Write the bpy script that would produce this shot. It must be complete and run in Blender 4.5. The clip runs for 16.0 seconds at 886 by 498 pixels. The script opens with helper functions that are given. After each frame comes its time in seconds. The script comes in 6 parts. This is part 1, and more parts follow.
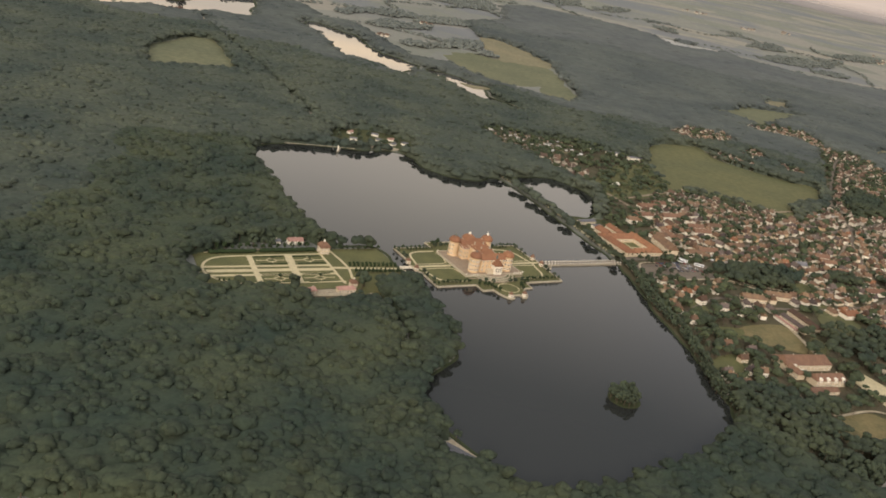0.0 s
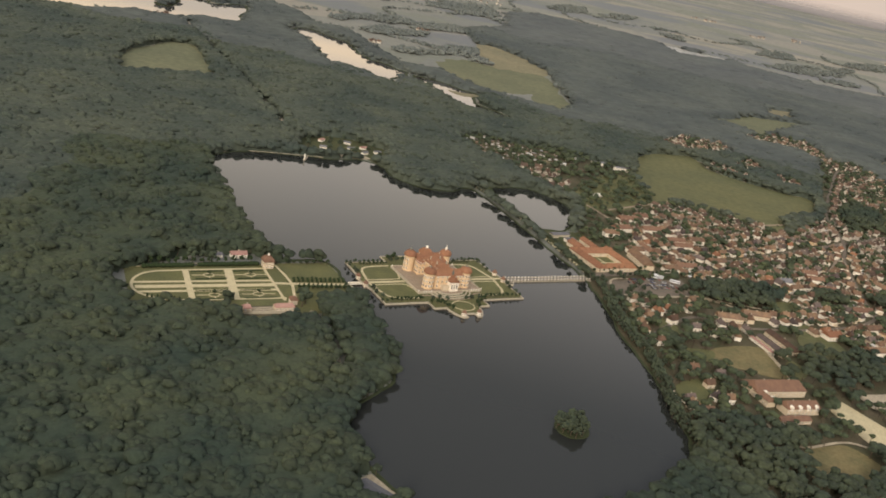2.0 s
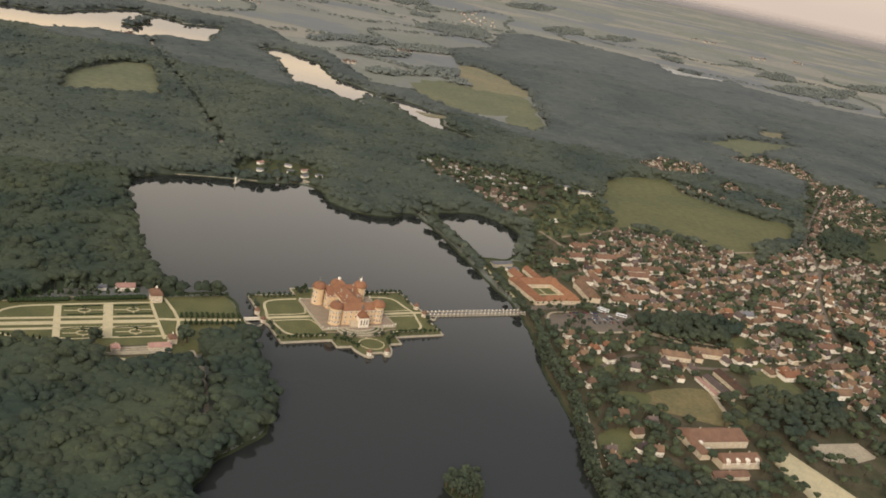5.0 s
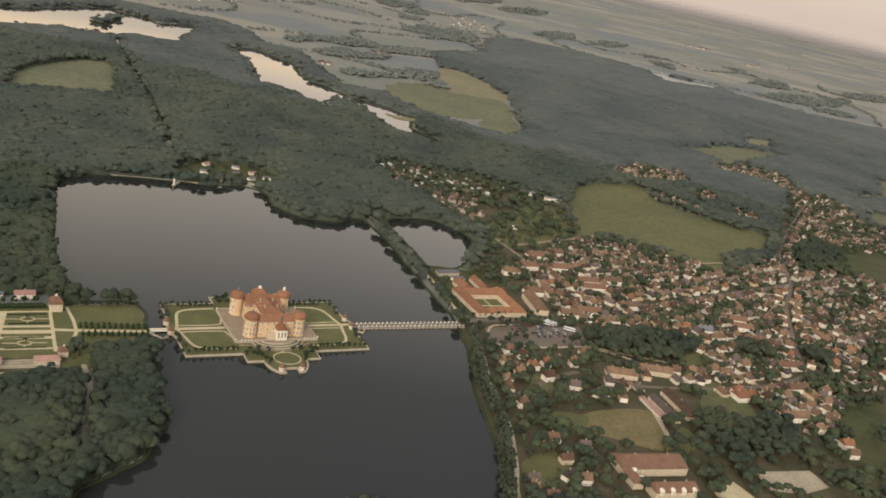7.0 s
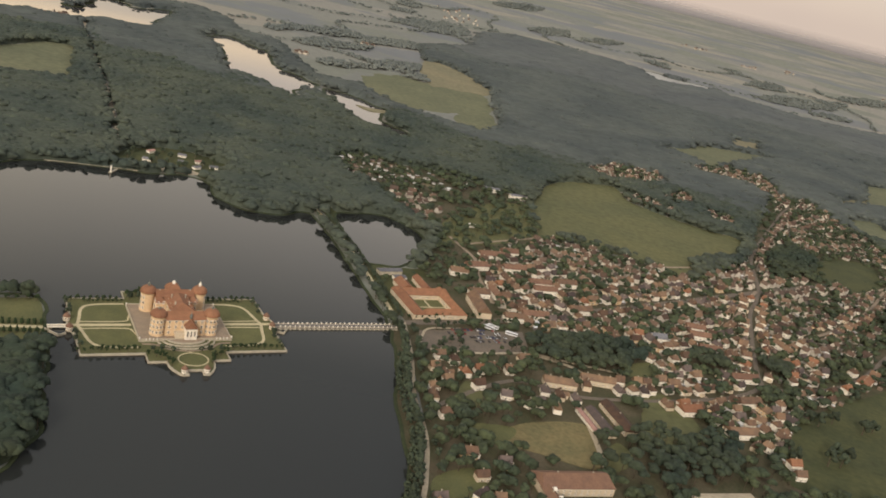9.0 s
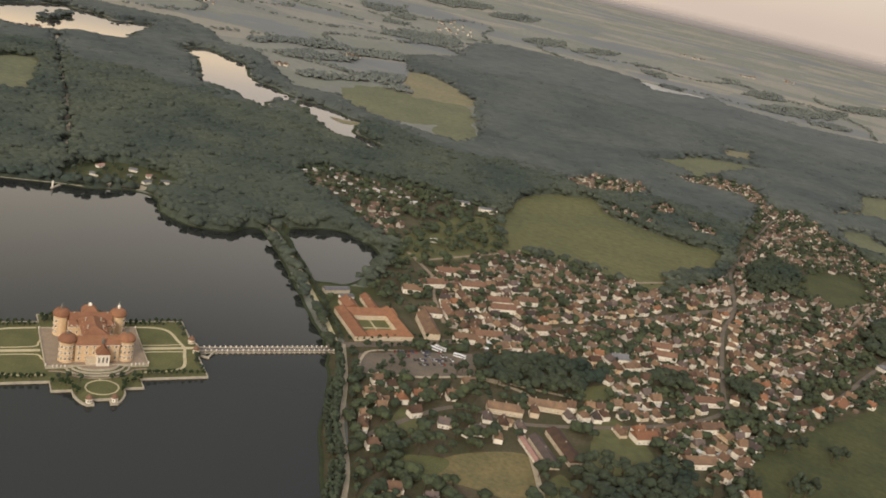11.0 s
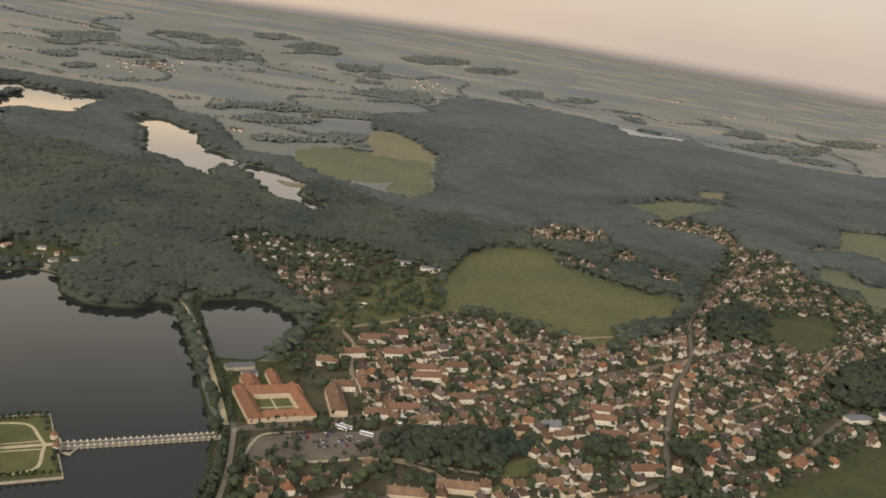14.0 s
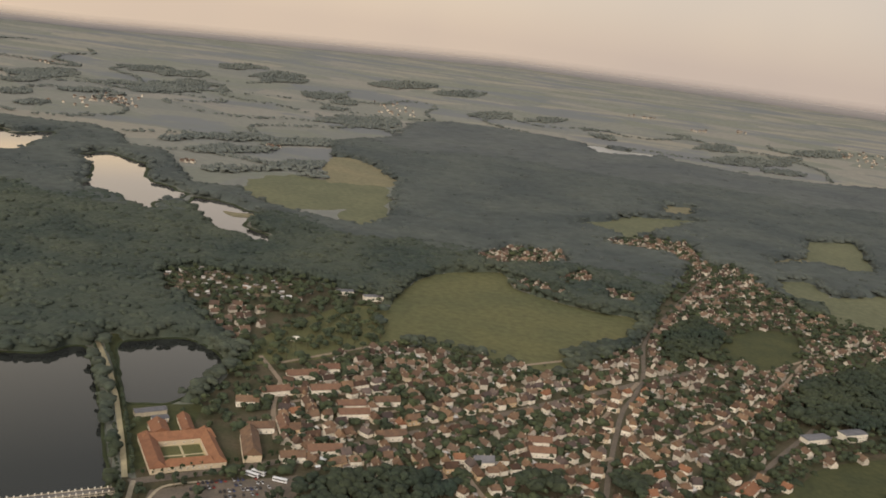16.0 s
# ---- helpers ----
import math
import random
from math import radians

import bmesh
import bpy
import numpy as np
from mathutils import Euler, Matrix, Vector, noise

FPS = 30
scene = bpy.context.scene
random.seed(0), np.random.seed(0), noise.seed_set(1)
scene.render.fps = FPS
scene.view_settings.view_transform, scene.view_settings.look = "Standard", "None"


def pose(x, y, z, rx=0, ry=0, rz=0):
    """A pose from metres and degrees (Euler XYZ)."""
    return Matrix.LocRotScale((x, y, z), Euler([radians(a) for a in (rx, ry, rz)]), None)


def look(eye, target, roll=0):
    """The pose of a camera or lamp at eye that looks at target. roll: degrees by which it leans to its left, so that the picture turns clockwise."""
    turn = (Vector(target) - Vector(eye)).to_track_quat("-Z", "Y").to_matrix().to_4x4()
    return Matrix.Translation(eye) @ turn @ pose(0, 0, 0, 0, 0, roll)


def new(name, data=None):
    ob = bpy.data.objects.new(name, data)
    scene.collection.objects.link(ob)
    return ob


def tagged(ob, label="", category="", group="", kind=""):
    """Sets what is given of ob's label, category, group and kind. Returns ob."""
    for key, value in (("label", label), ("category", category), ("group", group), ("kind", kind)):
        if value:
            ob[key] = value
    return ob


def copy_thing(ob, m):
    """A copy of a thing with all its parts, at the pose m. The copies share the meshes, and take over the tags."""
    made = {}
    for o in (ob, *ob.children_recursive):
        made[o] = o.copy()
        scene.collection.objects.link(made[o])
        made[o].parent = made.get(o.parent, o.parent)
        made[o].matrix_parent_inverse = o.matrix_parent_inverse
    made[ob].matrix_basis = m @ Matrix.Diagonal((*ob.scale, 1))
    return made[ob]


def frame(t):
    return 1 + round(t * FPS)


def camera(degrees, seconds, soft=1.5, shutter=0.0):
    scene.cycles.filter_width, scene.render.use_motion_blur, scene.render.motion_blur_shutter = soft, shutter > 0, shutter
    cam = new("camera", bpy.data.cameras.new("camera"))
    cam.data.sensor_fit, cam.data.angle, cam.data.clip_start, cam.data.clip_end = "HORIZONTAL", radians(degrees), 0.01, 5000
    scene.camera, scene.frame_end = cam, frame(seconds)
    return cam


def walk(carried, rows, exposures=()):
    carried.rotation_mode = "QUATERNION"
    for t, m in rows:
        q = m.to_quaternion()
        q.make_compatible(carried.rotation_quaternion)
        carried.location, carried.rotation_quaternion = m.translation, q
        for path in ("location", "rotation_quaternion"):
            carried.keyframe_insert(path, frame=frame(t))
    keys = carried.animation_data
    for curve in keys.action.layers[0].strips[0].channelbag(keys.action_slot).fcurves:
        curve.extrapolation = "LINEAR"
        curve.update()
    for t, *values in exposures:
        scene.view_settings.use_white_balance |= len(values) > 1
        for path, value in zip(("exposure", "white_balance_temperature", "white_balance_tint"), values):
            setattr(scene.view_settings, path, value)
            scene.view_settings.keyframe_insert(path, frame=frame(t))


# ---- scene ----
cam = camera(51.5, 16.0, soft=1.8)
PATH = [
    (0.0, (16.55, 0.05, 316.82), (9.41, 468.91, 143.26), 12.23),
    (0.5, (29.98, 12.77, 317.11), (19.95, 481.78, 144.09), 12.20),
    (1.0, (43.39, 25.47, 317.41), (30.85, 494.64, 145.01), 12.19),
    (1.5, (56.75, 38.13, 317.72), (41.71, 507.40, 145.81), 12.13),
    (2.0, (70.06, 50.79, 318.00), (53.16, 520.19, 146.60), 12.21),
    (2.5, (83.33, 63.55, 318.16), (64.52, 532.97, 147.02), 12.16),
    (3.0, (96.64, 76.55, 318.11), (76.52, 546.19, 147.71), 12.12),
    (3.5, (110.02, 89.94, 317.81), (87.60, 560.15, 149.27), 12.01),
    (4.0, (123.49, 103.79, 317.23), (98.62, 574.87, 151.51), 11.93),
    (6.5, (191.00, 173.70, 313.92), (160.44, 647.01, 155.66), 11.91),
    (7.0, (204.48, 187.52, 313.22), (174.74, 660.83, 154.81), 12.31),
    (7.5, (217.77, 200.84, 312.56), (187.98, 674.04, 153.85), 12.58),
    (8.0, (230.80, 213.68, 312.07), (201.28, 686.80, 153.03), 12.95),
    (8.5, (243.48, 226.15, 311.92), (213.58, 699.02, 152.24), 13.25),
    (9.0, (255.80, 238.35, 312.24), (225.69, 710.91, 151.70), 13.68),
    (11.5, (316.70, 299.02, 314.80), (276.43, 773.76, 163.16), 12.74),
    (12.0, (328.87, 311.19, 315.31), (286.23, 787.26, 168.55), 12.12),
    (12.5, (341.03, 323.46, 315.67), (296.37, 800.75, 173.52), 11.44),
    (13.0, (353.18, 335.79, 315.83), (307.50, 814.50, 178.92), 10.81),
    (13.5, (365.29, 348.11, 315.79), (318.34, 828.00, 183.51), 10.20),
    (14.0, (377.35, 360.46, 315.61), (330.28, 841.76, 188.58), 9.66),
    (14.5, (389.29, 372.80, 315.33), (342.31, 855.24, 192.67), 9.02),
    (15.0, (401.12, 385.10, 314.95), (355.07, 868.59, 196.12), 8.47),
    (15.5, (412.87, 397.36, 314.51), (367.96, 881.63, 198.45), 7.99),
    (16.0, (424.60, 409.61, 314.05), (382.14, 894.75, 200.75), 7.59),
]
walk(cam, [(t, look(eye, target, roll)) for t, eye, target, roll in PATH],
     exposures=((0.0, 0.18, 6200, 10), (4.0, 0.17, 6200, 10), (9.0, 0.08, 6200, 10), (12.0, 0.06, 6200, 10), (16.0, -0.12, 6200, 10)))

# ---- light ----
SUN_AZ, SUN_EL = radians(184), radians(27)      # clockwise from +y; low evening sun behind the camera
world = bpy.data.worlds.new("evening_sky")
scene.world = world
world.use_nodes = True
wn = world.node_tree.nodes
sky = wn.new("ShaderNodeTexSky")
sky.sky_type, sky.sun_disc = "NISHITA", False
sky.sun_elevation, sky.sun_rotation = SUN_EL, SUN_AZ
sky.air_density, sky.dust_density, sky.ozone_density = 1.0, 1.5, 1.0
veil = wn.new("ShaderNodeMix")                  # high thin cloud and haze over the clear sky
veil.data_type = "RGBA"
veil.inputs[0].default_value = 0.82
aim = wn.new("ShaderNodeTexCoord")
rise = wn.new("ShaderNodeSeparateXYZ")
world.node_tree.links.new(aim.outputs["Generated"], rise.inputs[0])
glow = wn.new("ShaderNodeValToRGB")              # peach haze low down, added golden band, greyer cloud overhead
# stops 0.147 to 0.36: unseen brightness added to lift the lake reflections
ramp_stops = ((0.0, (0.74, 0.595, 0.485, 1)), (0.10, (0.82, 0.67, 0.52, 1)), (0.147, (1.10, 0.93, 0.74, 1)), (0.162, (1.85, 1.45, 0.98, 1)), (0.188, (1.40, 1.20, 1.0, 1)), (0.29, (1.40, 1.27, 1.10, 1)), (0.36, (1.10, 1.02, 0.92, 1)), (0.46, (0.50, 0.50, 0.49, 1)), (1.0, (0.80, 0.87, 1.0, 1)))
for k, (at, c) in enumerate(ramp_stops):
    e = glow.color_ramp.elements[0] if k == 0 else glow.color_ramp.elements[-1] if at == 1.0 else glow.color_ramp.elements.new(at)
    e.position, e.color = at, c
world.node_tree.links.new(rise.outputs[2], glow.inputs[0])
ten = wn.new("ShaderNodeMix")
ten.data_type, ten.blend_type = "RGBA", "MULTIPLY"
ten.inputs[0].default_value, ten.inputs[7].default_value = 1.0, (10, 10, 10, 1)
cloud = wn.new("ShaderNodeTexNoise")
cloud.inputs["Scale"].default_value, cloud.inputs["Detail"].default_value = 2.6, 3
world.node_tree.links.new(aim.outputs["Generated"], cloud.inputs["Vector"])
blush = wn.new("ShaderNodeMix")
blush.data_type = "RGBA"
blush.inputs[6].default_value, blush.inputs[7].default_value = (1.32, 1.22, 1.04, 1), (0.92, 0.89, 0.90, 1)
cover = wn.new("ShaderNodeMapRange")
cover.inputs[1].default_value, cover.inputs[2].default_value = -0.1, 0.9
west = wn.new("ShaderNodeMath")                  # lighter towards the west
world.node_tree.links.new(cloud.outputs[0], west.inputs[0])
world.node_tree.links.new(rise.outputs[0], west.inputs[1])
world.node_tree.links.new(west.outputs[0], cover.inputs[0])
world.node_tree.links.new(cover.outputs[0], blush.inputs[0])
tinted = wn.new("ShaderNodeMix")
tinted.data_type, tinted.blend_type = "RGBA", "MULTIPLY"
tinted.inputs[0].default_value = 1.0
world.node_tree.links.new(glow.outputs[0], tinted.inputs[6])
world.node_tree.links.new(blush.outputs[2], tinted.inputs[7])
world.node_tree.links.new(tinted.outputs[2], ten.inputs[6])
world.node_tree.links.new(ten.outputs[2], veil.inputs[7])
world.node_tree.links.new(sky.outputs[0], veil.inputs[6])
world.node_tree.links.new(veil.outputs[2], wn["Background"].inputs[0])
wn["Background"].inputs[1].default_value = 0.10
sun = new("sun", bpy.data.lights.new("sun", "SUN"))
sun.data.energy, sun.data.angle, sun.data.color = 2.5, radians(16), (1.0, 0.90, 0.78)
sd = Vector((math.sin(SUN_AZ) * math.cos(SUN_EL), math.cos(SUN_AZ) * math.cos(SUN_EL), math.sin(SUN_EL)))
sun.matrix_world = look(sd * 900, (0, 0, 0))

# ---- materials ----
RND = random.Random(7)
NPR = np.random.default_rng(11)


def surface(name, colour, second=None, scale=0.5, rough=0.9, bump=0.0, bump_scale=None, vary=0.0, vary_from="object", fine=None, metal=0.0, detail=6):
    """A node material: two colours mixed by noise at two scales, a fine relief, and a change of value from piece to piece."""
    m = bpy.data.materials.new(name)
    m.use_nodes = True
    n, ln = m.node_tree.nodes, m.node_tree.links
    b = n["Principled BSDF"]
    b.inputs["Roughness"].default_value, b.inputs["Metallic"].default_value = rough, metal
    b.inputs["Specular IOR Level"].default_value = 0.25
    pos = n.new("ShaderNodeNewGeometry")
    second = second or tuple(c * 0.7 for c in colour)
    big = n.new("ShaderNodeTexNoise")
    big.inputs["Scale"].default_value, big.inputs["Detail"].default_value = scale, detail
    ln.new(pos.outputs["Position"], big.inputs["Vector"])
    ramp = n.new("ShaderNodeMapRange")
    ramp.inputs[1].default_value, ramp.inputs[2].default_value = 0.35, 0.65
    ln.new(big.outputs[0], ramp.inputs[0])
    mix = n.new("ShaderNodeMix")
    mix.data_type = "RGBA"
    mix.inputs[6].default_value, mix.inputs[7].default_value = (*colour, 1), (*second, 1)
    ln.new(ramp.outputs[0], mix.inputs[0])
    out = mix.outputs[2]
    small = n.new("ShaderNodeTexNoise")
    small.inputs["Scale"].default_value, small.inputs["Detail"].default_value = fine or scale * 9, 4
    ln.new(pos.outputs["Position"], small.inputs["Vector"])
    hsv = n.new("ShaderNodeHueSaturation")
    ln.new(out, hsv.inputs["Color"])
    value = n.new("ShaderNodeMapRange")
    value.inputs[1].default_value, value.inputs[2].default_value = 0.3, 0.7
    value.inputs[3].default_value, value.inputs[4].default_value = 0.82, 1.18
    ln.new(small.outputs[0], value.inputs[0])
    last = value.outputs[0]
    if vary:
        rnd = n.new("ShaderNodeObjectInfo").outputs["Random"] if vary_from == "object" else pos.outputs["Random Per Island"]
        span = n.new("ShaderNodeMapRange")
        span.inputs[3].default_value, span.inputs[4].default_value = 1 - vary, 1 + vary
        ln.new(rnd, span.inputs[0])
        times = n.new("ShaderNodeMath")
        times.operation = "MULTIPLY"
        ln.new(last, times.inputs[0])
        ln.new(span.outputs[0], times.inputs[1])
        last = times.outputs[0]
        hue = n.new("ShaderNodeMapRange")
        hue.inputs[3].default_value, hue.inputs[4].default_value = 0.5 - 0.012 * vary, 0.5 + 0.016 * vary
        ln.new(rnd, hue.inputs[0])
        ln.new(hue.outputs[0], hsv.inputs["Hue"])
    ln.new(last, hsv.inputs["Value"])
    ln.new(hsv.outputs[0], b.inputs["Base Color"])
    if bump:
        rel = n.new("ShaderNodeTexNoise")
        rel.inputs["Scale"].default_value, rel.inputs["Detail"].default_value = bump_scale or scale * 4, 5
        ln.new(pos.outputs["Position"], rel.inputs["Vector"])
        bn = n.new("ShaderNodeBump")
        bn.inputs["Strength"].default_value, bn.inputs["Distance"].default_value = min(1, bump), max(0.05, bump)
        ln.new(rel.outputs[0], bn.inputs["Height"])
        ln.new(bn.outputs[0], b.inputs["Normal"])
    return m


def farmland():
    """Open country: meadows and fields parcelled by cells, with grain, paled by painted haze."""
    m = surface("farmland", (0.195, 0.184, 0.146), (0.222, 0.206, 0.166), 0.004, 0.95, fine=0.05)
    n, ln = m.node_tree.nodes, m.node_tree.links
    b = n["Principled BSDF"]
    before = b.inputs["Base Color"].links[0].from_socket
    pos = n.new("ShaderNodeAttribute")
    pos.attribute_name = "spread"
    stretch = n.new("ShaderNodeMapping")
    stretch.inputs["Rotation"].default_value = (0, 0, 0.25)
    stretch.inputs["Scale"].default_value = (0.0026, 0.0040, 0.0045)
    ln.new(pos.outputs["Vector"], stretch.inputs["Vector"])
    cells = n.new("ShaderNodeTexVoronoi")
    cells.inputs["Scale"].default_value = 1.0
    ln.new(stretch.outputs[0], cells.inputs["Vector"])
    ramp = n.new("ShaderNodeValToRGB")
    cr = ramp.color_ramp
    cr.interpolation = "CONSTANT"
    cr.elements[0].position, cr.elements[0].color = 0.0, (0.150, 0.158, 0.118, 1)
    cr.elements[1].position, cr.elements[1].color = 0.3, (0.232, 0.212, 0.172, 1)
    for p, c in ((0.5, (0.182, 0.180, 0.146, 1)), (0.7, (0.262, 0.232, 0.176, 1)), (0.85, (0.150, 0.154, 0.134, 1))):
        e = cr.elements.new(p)
        e.color = c
    sep = n.new("ShaderNodeSeparateColor")
    ln.new(cells.outputs["Color"], sep.inputs[0])
    ln.new(sep.outputs[0], ramp.inputs[0])
    mix = n.new("ShaderNodeMix")
    mix.data_type = "RGBA"
    mix.inputs[0].default_value = 0.6
    ln.new(before, mix.inputs[6])
    ln.new(ramp.outputs[0], mix.inputs[7])
    woods = n.new("ShaderNodeMapping")
    woods.inputs["Scale"].default_value = (0.0010, 0.0016, 0.022)
    ln.new(pos.outputs["Vector"], woods.inputs["Vector"])
    spread = n.new("ShaderNodeTexNoise")
    spread.inputs["Scale"].default_value, spread.inputs["Detail"].default_value, spread.inputs["Roughness"].default_value = 1.0, 6, 0.6
    ln.new(woods.outputs[0], spread.inputs["Vector"])
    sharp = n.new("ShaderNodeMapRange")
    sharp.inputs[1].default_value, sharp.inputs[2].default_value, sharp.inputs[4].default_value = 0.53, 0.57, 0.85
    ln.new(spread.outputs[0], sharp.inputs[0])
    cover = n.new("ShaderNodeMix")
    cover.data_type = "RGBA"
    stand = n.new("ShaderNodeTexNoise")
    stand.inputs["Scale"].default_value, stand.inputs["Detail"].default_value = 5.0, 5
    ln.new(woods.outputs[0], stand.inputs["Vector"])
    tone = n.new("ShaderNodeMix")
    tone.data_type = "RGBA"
    # woods in pale grey, the haze mixed into their tone
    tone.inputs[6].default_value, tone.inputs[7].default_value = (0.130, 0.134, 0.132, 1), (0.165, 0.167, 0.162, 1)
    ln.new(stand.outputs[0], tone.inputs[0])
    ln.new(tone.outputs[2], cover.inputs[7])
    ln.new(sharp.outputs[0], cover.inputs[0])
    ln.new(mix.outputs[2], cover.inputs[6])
    ln.new(cover.outputs[2], b.inputs["Base Color"])
    return m


def lake_water(name, deep, rough=0.05, ripple=0.06):
    m = bpy.data.materials.new(name)
    m.use_nodes = True
    n, ln = m.node_tree.nodes, m.node_tree.links
    b = n["Principled BSDF"]
    b.inputs["Base Color"].default_value = (*deep, 1)
    b.inputs["Roughness"].default_value, b.inputs["IOR"].default_value = rough, 1.33
    pos = n.new("ShaderNodeNewGeometry")
    rel = n.new("ShaderNodeTexNoise")
    rel.inputs["Scale"].default_value, rel.inputs["Detail"].default_value = 0.35, 6
    ln.new(pos.outputs["Position"], rel.inputs["Vector"])
    bn = n.new("ShaderNodeBump")
    bn.inputs["Strength"].default_value, bn.inputs["Distance"].default_value = ripple, 0.25
    ln.new(rel.outputs[0], bn.inputs["Height"])
    ln.new(bn.outputs[0], b.inputs["Normal"])
    return m


